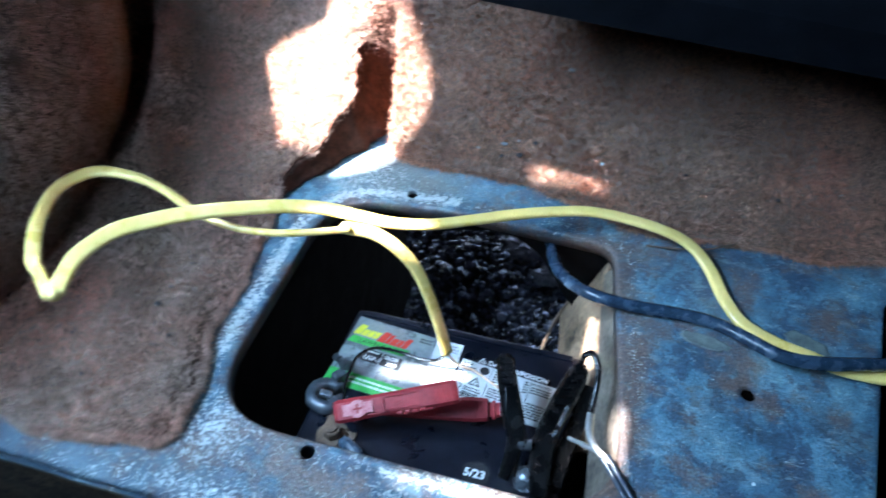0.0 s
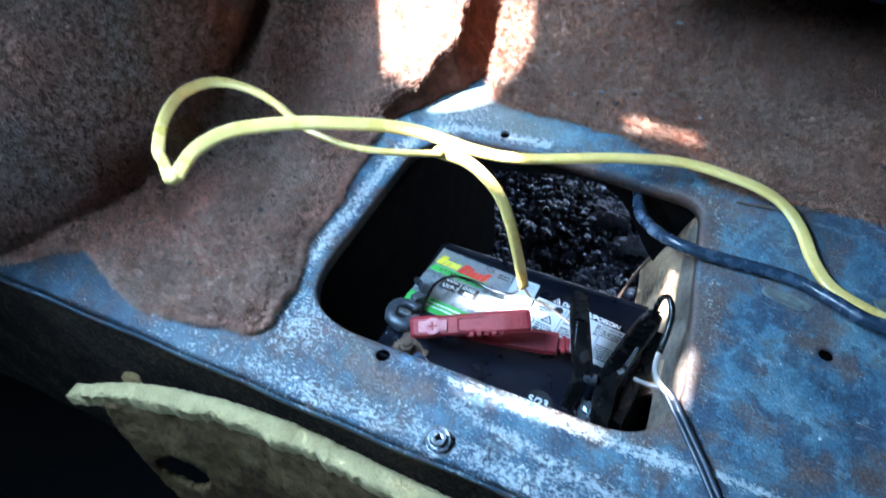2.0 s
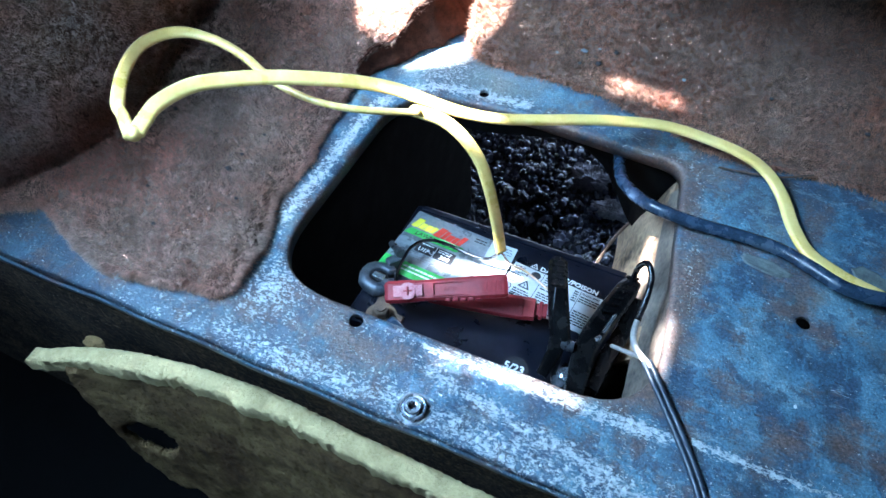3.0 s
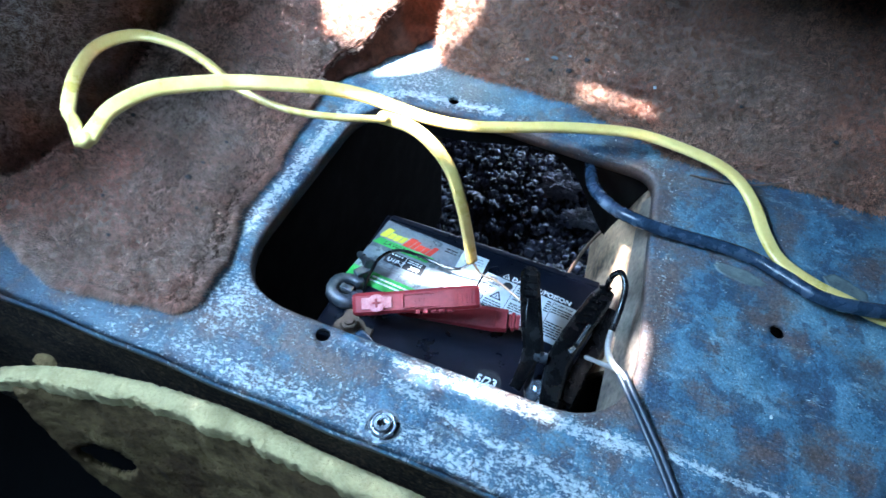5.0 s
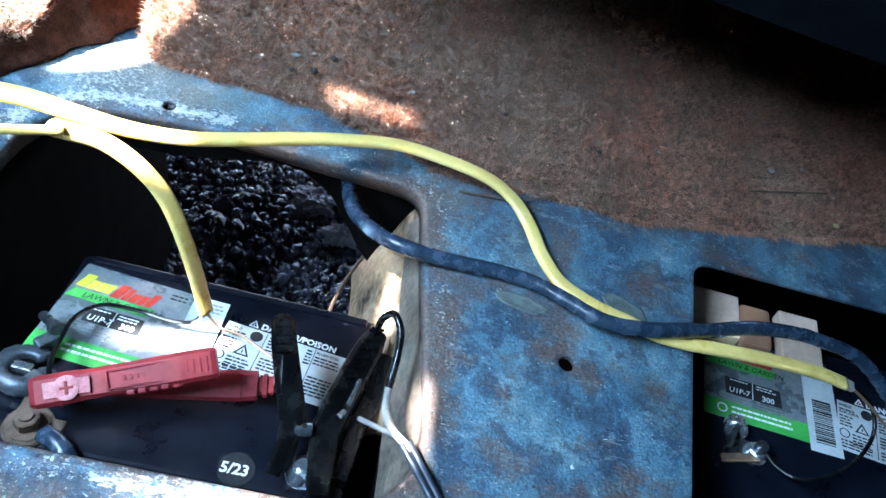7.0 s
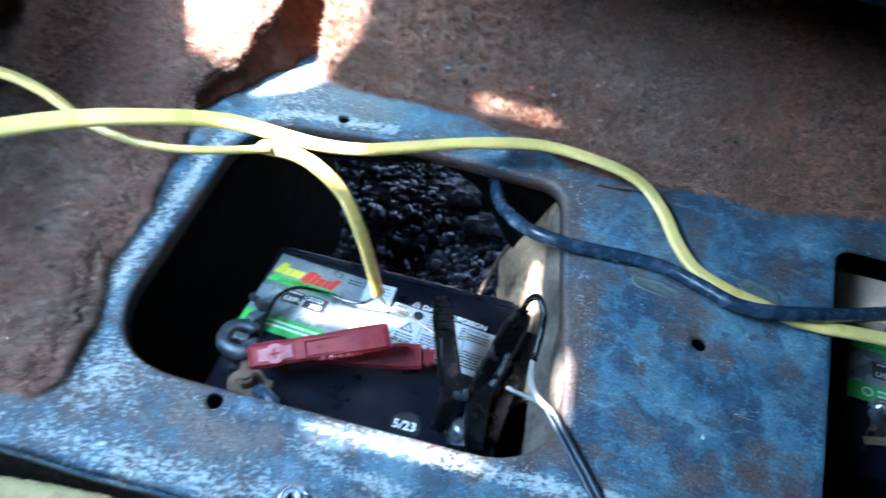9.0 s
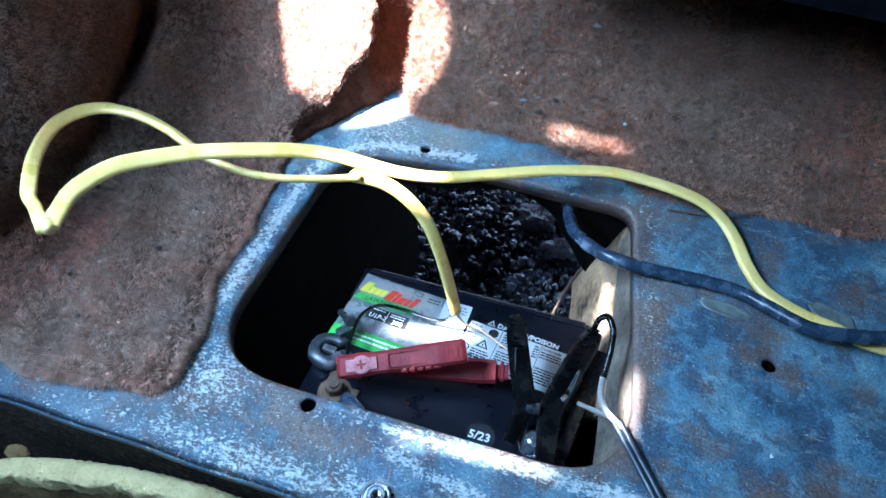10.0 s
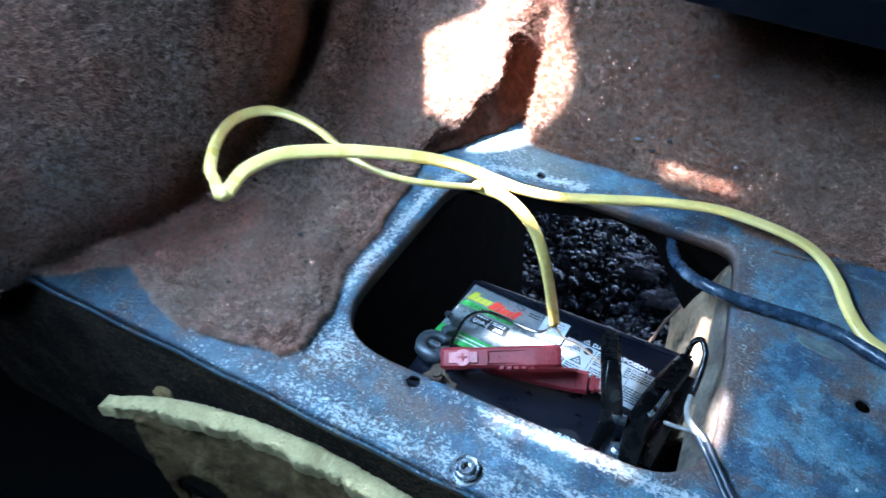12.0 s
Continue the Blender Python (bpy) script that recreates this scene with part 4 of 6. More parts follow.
def flap_underside():
    """The flap's lifted edge curls down to the deck: brown backing with its shade put into the colour, and loose fibres
    on the edge.
    """
    edge = resample(left_loop, 0.002)
    keep = (edge[:, 0] > -0.20) & (edge[:, 1] > 0.266) & (edge[:, 1] < 0.45)
    edge = edge[keep]
    out = widened(edge, 1.0) - edge
    out[[0, -1]] = out[[1, -2]]
    top = left_height(edge)
    bm, rows = bmesh.new(), []
    for (x, y), (ox, oy), h in zip(edge, out, top):
        row = []
        for k in range(9):
            s = k / 8
            reach = -0.004 * math.sin(s * math.pi) + (0.18 + 0.30 * min(1, max(0, (y - 0.347) / 0.03))) * h * s**1.6
            p = Vector((x + ox * reach, y + oy * reach, h * (1 - s) + 0.001))
            p += 0.0016 * s * noise.noise_vector(p * 160)
            row.append(bm.verts.new(p))
        rows.append(row)
    for p, q in zip(rows, rows[1:]):
        for i in range(8):
            bm.faces.new((p[i], q[i], q[i + 1], p[i + 1]))
    ob = part("underside", bm, M_SHADED_BACKING, left_carpet, "reddish backing under the lifted edge, the shade there put into its colour", smooth=True)
    solid = ob.modifiers.new("thickness", "SOLIDIFY")
    solid.thickness, solid.offset = 0.002, -1
    rng = np.random.RandomState(33)
    pick = rng.randint(1, len(edge) - 1, 9000)
    drop = rng.uniform(0, 0.35, len(pick)) ** 1.5
    p, o = edge[pick], np.c_[out[pick], np.full(len(pick), 0.25)]
    tufts("pile", np.c_[p - out[pick] * 0.001, top[pick] * (1 - drop)], o, 0.0042, left_carpet, 44, (0.0, 0.0), M_FLAP)


flap_underside()

# ---- batteries ----
LONG, DEEP, TALL = 0.203, 0.142, 0.173


def flat_rect(x0, y0, x1, y1, z, thick=0.0002, skew=0.0):
    """A thin printed or stuck-on patch."""
    bm = bmesh.new()
    low = [bm.verts.new((x + skew * (y > (y0 + y1) / 2), y, z)) for x, y in ((x0, y0), (x1, y0), (x1, y1), (x0, y1))]
    top = [bm.verts.new((v.co.x, v.co.y, z + thick)) for v in low]
    bm.faces.new(top)
    for i in range(4):
        bm.faces.new((low[i], low[(i + 1) % 4], top[(i + 1) % 4], top[i]))
    return bm


def bars(x0, y0, x1, rows, pitch, z, height, rng, word=(0.0016, 0.0050)):
    """Lines of unreadable small print as plain bars, in one mesh."""
    bm = bmesh.new()
    for k in range(rows):
        x, end = x0, x1 - rng.uniform(0, 0.18) * (x1 - x0)
        y = y0 - k * pitch
        while x < end - 0.0008:
            w = min(rng.uniform(*word), end - x)
            bm.faces.new([bm.verts.new(v) for v in ((x, y, z), (x + w, y, z), (x + w, y + height, z), (x, y + height, z))])
            x += w + 0.0007
    return bm


def hoop(x, y, radius, z, width=0.0009):
    """A printed ring."""
    bm = bmesh.new()
    a = [2 * math.pi * k / 24 for k in range(24)]
    inner, outer = ([bm.verts.new((x + r * math.cos(t), y + r * math.sin(t), z)) for t in a] for r in (radius - width, radius))
    for i in range(24):
        bm.faces.new((inner[i], outer[i], outer[(i + 1) % 24], inner[(i + 1) % 24]))
    return bm


def outline_triangle(x, y, size, z):
    bm = bmesh.new()
    a = [(x + size * math.cos(t), y + size * math.sin(t)) for t in (math.pi / 2, math.pi * 7 / 6, math.pi * 11 / 6)]
    b = [(x + size * 0.62 * math.cos(t), y + size * 0.62 * math.sin(t)) for t in (math.pi / 2, math.pi * 7 / 6, math.pi * 11 / 6)]
    va, vb = [bm.verts.new((*p, z)) for p in a], [bm.verts.new((*p, z)) for p in b]
    for i in range(3):
        bm.faces.new((va[i], va[(i + 1) % 3], vb[(i + 1) % 3], vb[i]))
    vs = [bm.verts.new((x + dx, y + dy, z)) for dx, dy in ((-size * 0.07, -size * 0.2), (size * 0.07, -size * 0.2), (size * 0.07, size * 0.25), (-size * 0.07, size * 0.25))]
    bm.faces.new(vs)
    return bm


def turned(things, angle, pivot):
    """Turn flat printed meshes in their plane, as a label stuck on a little crooked."""
    m = Matrix.Translation((*pivot, 0)) @ Matrix.Rotation(radians(angle), 4, "Z") @ Matrix.Translation((-pivot[0], -pivot[1], 0))
    for ob in things:
        ob.data.transform(m)


def battery(m, label, box_x, box_y, warn_y, angles, barcode=False):
    """A small lawn-tractor battery: case, cover, printed labels; origin at the base's centre."""
    rng = random.Random(4)
    b = thing("battery", m, label, "battery", "batteries in the wells")
    bm = add_box(bmesh.new(), (LONG - 0.006, DEEP - 0.006, TALL - 0.02), (0, 0, (TALL - 0.02) / 2), 0.004)
    case = part("case", bm, M_CASE, b)
    for k in range(-3, 4):
        part("rib", add_box(bmesh.new(), (0.003, DEEP - 0.001, TALL - 0.05), (k * 0.027, 0, TALL / 2 - 0.01), 0.001, 1), M_CASE, case)
    part("cover", add_box(bmesh.new(), (LONG, DEEP, 0.024), (0, 0, TALL - 0.012), 0.0035, 3), M_CASE, b)
    part("cover_ridge", add_box(bmesh.new(), (LONG - 0.012, 0.006, 0.003), (0, DEEP / 2 - 0.004, TALL + 0.0005), 0.0012), M_CASE, b)
    z = TALL + 0.0004
    # the silver front label
    lab = part("label", flat_rect(-0.0965, -0.0125, 0.0, 0.0625, z), M_SILVER, b, "crinkled silver printed label with green bands")
    z += 0.0003
    part("green_band", flat_rect(-0.0965, 0.0330, -0.0440, 0.0405, z, skew=0.004), M_GREEN, lab, "green band")
    part("green_band", flat_rect(-0.0965, -0.0125, -0.010, 0.0025, z), M_GREEN, lab, "green band")
    letters("lettering", "LAWN & GARDEN", 0.0062, Matrix.Translation((-0.0865, 0.0347, z + 0.0003)), M_BLACKINK, lab, 0.25)
    for ink, first, low, widths, heights, note in ((M_YELINK, -0.0945, 0.0425, (0.0062, 0.0050, 0.0050, 0.0042), (0.0118, 0.0078, 0.0078, 0.0080), "yellow slanted brand blocks"),
                                                   (M_REDINK, -0.0715, 0.0410, (0.0064, 0.0038, 0.0056, 0.0042, 0.0046), (0.0122, 0.0108, 0.0080, 0.0082, 0.0118), "red slanted brand blocks")):
        bm, x = bmesh.new(), first
        for w, h in zip(widths, heights):
            bm.faces.new([bm.verts.new((x + sx * w + 0.30 * sy * h, low + sy * h, z + 0.0002)) for sx, sy in ((0, 0), (1, 0), (1, 1), (0, 1))])
            x += w + 0.0006
        part("brand_mark", bm, ink, lab, note)
    part("black_box", flat_rect(box_x[0], box_y[0], box_x[1], box_y[1], z, 0.0002, -0.001), M_BLACKINK, lab)
    wide = box_x[1] - box_x[0]
    letters("lettering", "U1P-7", 0.0062, Matrix.Translation((box_x[0] + 0.002, box_y[0] + 0.0018, z + 0.0004)), M_WHITEINK, lab, 0.1, bold=0.0001)
    part("small_print", bars(box_x[0] + 0.003, box_y[1] - 0.0026, box_x[0] + 0.40 * wide, 1, 0.003, z + 0.0005, 0.0011, rng), M_WHITEINK, lab)
    part("divider", flat_rect(box_x[0] + 0.47 * wide, box_y[0], box_x[0] + 0.485 * wide, box_y[1], z + 0.0002), M_WHITEINK, lab)
    letters("lettering", "300", 0.0062, Matrix.Translation((box_x[0] + 0.64 * wide, box_y[0] + 0.0012, z + 0.0005)), M_WHITEINK, lab, 0.0, bold=0.0001)
    part("small_print", bars(box_x[0] + 0.54 * wide, box_y[1] - 0.0026, box_x[1] - 0.003, 2, 0.0023, z + 0.0005, 0.0011, rng), M_WHITEINK, lab)
    part("small_print", bars(-0.084, box_y[0] - 0.0036, -0.026, 3, 0.0026, z + 0.0002, 0.0012, rng), M_GREYINK, lab)
    part("small_print", bars(-0.076, -0.0028, -0.030, 2, 0.0042, z + 0.0004, 0.0018, rng), M_WHITEINK, lab)
    part("recycling_mark", hoop(-0.083, -0.0045, 0.0040, z + 0.0004, 0.0013), M_WHITEINK, lab)
    part("small_print", bars(-0.036, 0.0560, -0.023, 2, 0.0032, z + 0.0002, 0.0014, rng), M_BLACKINK, lab)
    turned((lab, *lab.children), angles[0], (-0.0955, 0.0625))
    # the white price sticker over the label's end
    pz = z + 0.0004
    price = part("price_sticker", flat_rect(-0.0205, -0.0195, 0.0030, 0.0550, pz, skew=-0.0015), M_WHITE, b, "white sticker with a bar code")
    part("small_print", bars(-0.017, 0.0500, -0.001, 3, 0.0032, pz + 0.0004, 0.0014, rng), M_GREYINK, price)
    if barcode:
        y = -0.012
        while y < 0.024:
            w = rng.choice((0.0006, 0.0011, 0.0018))
            part("bar", flat_rect(-0.016, y, -0.002, y + w, pz + 0.0004), M_BLACKINK, price)
            y += w + rng.choice((0.0006, 0.001))
    turned((price, *price.children), angles[1], (0.003, 0.055))
    # the white warning label and the heading above it
    x0, top, wz = 0.0045, warn_y, TALL + 0.0005
    warn = part("warning_label", flat_rect(x0, top - 0.042, x0 + 0.084, top, wz), M_WHITE, b, "white warning label with black print")
    wz += 0.0003
    part("warning_triangle", outline_triangle(x0 + 0.0165, top + 0.0032, 0.0040, wz), M_WHITEINK, warn)
    letters("lettering", "DANGER/POISON", 0.0066, Matrix.Translation((x0 + 0.0215, top + 0.0014, wz)), M_WHITEINK, warn, bold=0.00016)
    for word, x, y in (("SHIELD", 0.0012, 0.0042), ("EXPLOSIVE", 0.0012, 0.0102), ("FLUSH EYES", 0.0625, 0.0042)):
        letters("lettering", word, 0.0030, Matrix.Translation((x0 + x, top - y, wz)), M_BLACKINK, warn, bold=0.00005)
    part("eye_shield_mark", add_cyl(bmesh.new(), 0.0042, 0.0002, (x0 + 0.0215, top - 0.0058, wz), segments=28), M_BLACKINK, warn)
    part("no_flame_mark", hoop(x0 + 0.0045, top - 0.0275, 0.0040, wz), M_BLACKINK, warn)
    for cx, cy in ((0.0175, 0.0205), (0.0475, 0.0135)):
        part("warning_triangle", outline_triangle(x0 + cx, top - cy, 0.0062, wz), M_BLACKINK, warn)
    for ax, ay, bx, rows in ((0.0012, 0.0075, 0.0150, 1), (0.0012, 0.0135, 0.0110, 4), (0.0100, 0.0275, 0.0260, 4), (0.0012, 0.0345, 0.0260, 3), (0.0300, 0.0040, 0.0400, 6), (0.0300, 0.0220, 0.0600, 4), (0.0560, 0.0040, 0.0605, 5), (0.0300, 0.0345, 0.0600, 3), (0.0625, 0.0075, 0.0820, 3), (0.0625, 0.0240, 0.0820, 6)):
        part("small_print", bars(x0 + ax, top - ay, x0 + bx, rows, 0.0026, wz, 0.0014, rng), M_BLACKINK, warn)
    for ax in (0.0275, 0.0612):
        part("divider", flat_rect(x0 + ax, top - 0.0405, x0 + ax + 0.0005, top - 0.001, wz), M_BLACKINK, warn)
    turned((warn, *warn.children), angles[2], (x0, top))
    return b


BAT_1 = pose(0.004, 0.1285, -0.2425, -8, 0, 0)
bat = battery(BAT_1, "black plastic battery with silver, green and white labels in the well", (-0.0770, -0.0410), (0.0175, 0.0300), 0.0420, (-4.5, -2, -6.5))
disc = part("date_sticker", add_cyl(bmesh.new(), 0.0105, 0.0003, (0.0395, -0.060, TALL + 0.0005), segments=32), M_BLACKINK, bat, "round black date sticker")
letters("lettering", "5/23", 0.0092, Matrix.Translation((0.0305, -0.0632, TALL + 0.0009)), M_WHITEINK, disc, bold=0.0002)
BAT_2 = pose(0.4728, 0.1969, -0.2223, 0, -8, -8.5)
battery(BAT_2, "black plastic battery with a bar-coded sticker in the second well", (-0.0800, -0.0380), (0.0095, 0.0240), 0.0310, (-1, 0, -5), True)


def at_top(x, y, z):
    """A place given over the first battery's top."""
    return BAT_1 @ Vector((x, y, TALL + z))


def bolt_mesh(radius, height, hexed=True):
    bm = bmesh.new()
    add_cyl(bm, radius * 1.55, 0.0016, (0, 0, 0.0008), segments=28, bevel=0.0004)
    add_cyl(bm, radius, height, (0, 0, 0.0016 + height / 2), segments=6 if hexed else 24, bevel=0.0007)
    add_cyl(bm, radius * 0.55, height * 0.25, (0, 0, 0.0016 + height * 1.1), segments=16)
    return bm


# terminals of the first battery
def terminal_clamp():
    c = thing("terminal_clamp", Matrix.Translation(at_top(-0.0905, -0.030, 0)), "grey corroded lead clamp on the battery post", "battery clamp")
    c.rotation_euler = (radians(-8), 0, radians(-20))
    bm = bmesh.new()
    n = 48
    section = [(0.0074, 0.001), (0.0150, 0.001), (0.0163, 0.004), (0.0156, 0.0108), (0.0098, 0.0124), (0.0074, 0.0110)]
    rings = []
    for k in range(n):
        a = radians(70) + 2 * math.pi * 0.88 * k / (n - 1)
        wob = 1 + 0.05 * math.sin(a * 2 + 0.6) + 0.018 * math.sin(a * 5) + 0.02 * math.sin(a * 17 + 1)
        rings.append([bm.verts.new((r * wob * math.cos(a), r * wob * math.sin(a), h)) for r, h in section])
    for p, q in zip(rings, rings[1:]):
        for i in range(len(section)):
            bm.faces.new((p[i], p[(i + 1) % 6], q[(i + 1) % 6], q[i]))
    bm.faces.new(rings[0])
    bm.faces.new(rings[-1][::-1])
    part("ring", bm, M_LEAD, c, smooth=True)
    # post near black for the ring's inner shade, wedge bright for a glare
    part("post", add_cyl(bmesh.new(), 0.0072, 0.009, (0, 0, 0.0047), radius2=0.0068, bevel=0.001), M_NEAR_BLACK, c, "near-black lead post, the shade inside the ring put into its colour", smooth=False)
    part("wedge", add_box(bmesh.new(), (0.0110, 0.0056, 0.005), (0.0005, -0.001, 0.0105), 0.001, 2, Matrix.Rotation(radians(18), 4, "Z")), M_BRIGHT, c, "bright metal wedge standing in for the glare on the post's top")
    part("ear", add_box(bmesh.new(), (0.012, 0.008, 0.012), (-0.003, 0.0185, 0.009), 0.002, 2, Matrix.Rotation(radians(75), 4, "Z")), M_LEAD, c)
    bm = add_cyl(bmesh.new(), 0.0030, 0.018, (-0.0105, 0.0285, 0.0140), aim((0.8, -0.3, 0.3)) @ Matrix.Rotation(radians(90), 4, "Y"), segments=12)
    add_cyl(bm, 0.0048, 0.005, (-0.0030, 0.0257, 0.0168), aim((0.8, -0.3, 0.3)) @ Matrix.Rotation(radians(90), 4, "Y"), segments=6, bevel=0.0006)
    part("clamp_screw", bm, M_ZINC, c, "dull zinc clamp screw")
    return c


terminal_clamp()

lug = thing("cable_lug", Matrix.Translation(at_top(-0.0735, -0.060, 0.002)), "rusty bolt holding a grey cable lug", "cable lug")
lug.rotation_euler = (radians(-8), 0, 0)
part("bolt", bolt_mesh(0.0068, 0.0075), M_RUSTY, lug, "rusty hexagon bolt")
bm = add_cyl(bmesh.new(), 0.0130, 0.003, (0, 0, -0.001), segments=28, bevel=0.0008)
add_box(bm, (0.013, 0.010, 0.003), (0.011, 0.002, -0.001), 0.001)
add_box(bm, (0.012, 0.016, 0.003), (-0.004, 0.014, -0.001), 0.001)
part("plate", bm, M_RUSTY, lug)


def cable(name, path, radius, material, label, category="cable", steps=10, wobble=0.04):
    c = part(name, sweep(spline(path, steps), ring(radius, 14), wobble=wobble), material, smooth=True)
    return tagged(c, label, category)


cable("battery_cable", [at_top(-0.064, -0.063, 0.002), at_top(-0.054, -0.068, 0.004), at_top(-0.044, -0.076, 0.0), at_top(-0.036, -0.084, -0.02), at_top(-0.032, -0.086, -0.06)], 0.0052, M_BLACKCABLE, "thick black battery cable bending down from the lug")

# the second terminal: bolt, nut and lug half hidden by the black clamp
nut = thing("terminal_bolt", Matrix.Translation(at_top(0.076, -0.056, 0.001)), "bright zinc terminal bolt with a square nut", "bolt")
nut.rotation_euler = (radians(-8), 0, radians(20))
part("bolt", bolt_mesh(0.0062, 0.009), M_BRIGHT, nut)
bm = add_box(bmesh.new(), (0.018, 0.016, 0.004), (0, 0.004, -0.0005), 0.001)
add_box(bm, (0.004, 0.016, 0.016), (0.009, 0.004, 0.006), 0.001)
part("flag", bm, M_LEAD, nut)


# ---- clamps ----
def profile_bar(bm, path, widths, heights, up=(0, 0, 1)):
    """A bar along a path whose width and height vary, with bevelled edges."""
    pts = np.array([tuple(p) for p in path])
    tg = np.gradient(pts, axis=0)
    rings = []
    for c, t, w, h in zip(pts, tg, widths, heights):
        t = Vector(t).normalized()
        u = (Vector(up) - t * t.dot(Vector(up))).normalized()
        s = t.cross(u)
        k = 0.22 * min(w, h)
        sec = [(w / 2 - k, -h / 2), (w / 2, -h / 2 + k), (w / 2, h / 2 - k), (w / 2 - k, h / 2), (-w / 2 + k, h / 2), (-w / 2, h / 2 - k), (-w / 2, -h / 2 + k), (-w / 2 + k, -h / 2)]
        rings.append([bm.verts.new(Vector(c) + s * a + u * b) for a, b in sec])
    for p, q in zip(rings, rings[1:]):
        for i in range(8):
            bm.faces.new((p[i], p[(i + 1) % 8], q[(i + 1) % 8], q[i]))
    bm.faces.new(rings[0][::-1])
    bm.faces.new(rings[-1])
    return bm


def red_clamp():
    a, e = Vector((-0.067, 0.1015, -0.037)), Vector((0.020, 0.134, -0.020))
    c = thing("red_clamp", Matrix.Translation((-0.02, 0.12, -0.045)), "red plastic battery charger clamp with a plus mark", "battery clamp", "charger clamps")
    inv = Matrix.Translation((0.02, -0.12, 0.045))
    along = (e - a).normalized()
    view = Vector((0.15, -0.45, 0.88))
    turn = aim(along, view)
    base = inv @ Matrix.Translation((a + e) / 2) @ turn
    length = (e - a).length
    bm = bmesh.new()
    xs = [-0.5, -0.47, -0.30, -0.22, 0.0, 0.30, 0.47, 0.5]
    profile_bar(bm, [(x * length, 0, 0.001 * math.sin(x * 5)) for x in xs], [0.0150, 0.0170, 0.0172, 0.0160, 0.0162, 0.0172, 0.0172, 0.0155], [0.009, 0.011, 0.011, 0.010, 0.009, 0.010, 0.010, 0.008])
    handle = part("upper_handle", bm, M_RED, c)
    handle.data.transform(base)
    bm = bmesh.new()
    x0 = -0.30 * length
    add_cyl(bm, 0.0066, 0.0014, (x0, 0, 0.0057), segments=28, bevel=0.0003)
    add_box(bm, (0.023, 0.0085, 0.0008), (x0, 0, 0.0056), 0.0003, 1)
    ob = part("badge", bm, M_REDPALE, handle, "raised round badge, scuffed, its sheen put into a paler red")
    ob.data.transform(base)
    bm = bmesh.new()
    add_box(bm, (0.0068, 0.0015, 0.0008), (x0, 0, 0.0066), 0.0002, 1)
    add_box(bm, (0.0015, 0.0068, 0.0008), (x0, 0, 0.0066), 0.0002, 1)
    ob = part("plus_mark", bm, M_RED, handle)
    ob.data.transform(base)
    for k in range(4):
        ob = part("grip_rib", add_box(bmesh.new(), (0.0016, 0.0085, 0.0018), ((0.34 + 0.036 * k) * length, 0, 0.0053), 0.0005, 1), M_RED, handle)
        ob.data.transform(base)
    bm = bmesh.new()
    for y in (-0.0048, 0.0048):
        add_box(bm, (0.036, 0.0011, 0.0012), (0.10 * length, y, 0.0051), 0.0004, 1)
    for x in (-0.018, 0.018):
        add_box(bm, (0.0011, 0.0096, 0.0012), (0.10 * length + x, 0, 0.0051), 0.0004, 1)
    for k in range(7):
        add_box(bm, (0.0016, 0.0026, 0.0007), (0.10 * length - 0.0095 + 0.0032 * k, 0, 0.0048), 0.0002, 1)
    ob = part("raised_panel", bm, M_RED, handle, "raised outlined panel with worn raised marks")
    ob.data.transform(base)
    for k in range(5):
        ob = part("side_grip", add_box(bmesh.new(), (0.0042, 0.0030, 0.0060), ((0.02 + 0.062 * k) * length, -0.0082, 0.0012 + 0.0006 * (k % 2)), 0.0009, 2), M_RED, handle)
        ob.data.transform(base)
    # the lower handle
    p, q = Vector((-0.040, 0.1235, -0.056)), Vector((0.051, 0.142, -0.050))
    turn = aim(q - p, view)
    base = inv @ Matrix.Translation((p + q) / 2) @ turn
    length = (q - p).length
    bm = bmesh.new()
    xs = [-0.5, -0.2, 0.1, 0.30, 0.31, 0.40, 0.405, 0.43, 0.435, 0.46, 0.465, 0.5]
    profile_bar(bm, [(x * length, 0, 0) for x in xs], [0.0125, 0.0155, 0.0175, 0.0185, 0.0180, 0.0172, 0.0105, 0.0105, 0.0140, 0.0140, 0.0110, 0.0110], [0.009, 0.0095, 0.010, 0.0105, 0.012, 0.012, 0.007, 0.007, 0.009, 0.009, 0.007, 0.007])
    low = part("lower_handle", bm, M_RED, c)
    low.data.transform(base)
    bm = add_cyl(bmesh.new(), 0.0032, 0.012, inv @ Vector((-0.036, 0.121, -0.047)), turn @ Matrix.Rotation(radians(90), 4, "X"), segments=16)
    part("spring_pin", bm, M_ZINC, c)
    bm = bmesh.new()
    profile_bar(bm, [inv @ Vector(v) for v in ((-0.052, 0.108, -0.050), (-0.066, 0.112, -0.054), (-0.080, 0.120, -0.056))], [0.010, 0.010, 0.007], [0.004, 0.005, 0.004])
    part("jaw", bm, M_LEAD, c, "toothed metal jaw")
    return c


red_clamp()


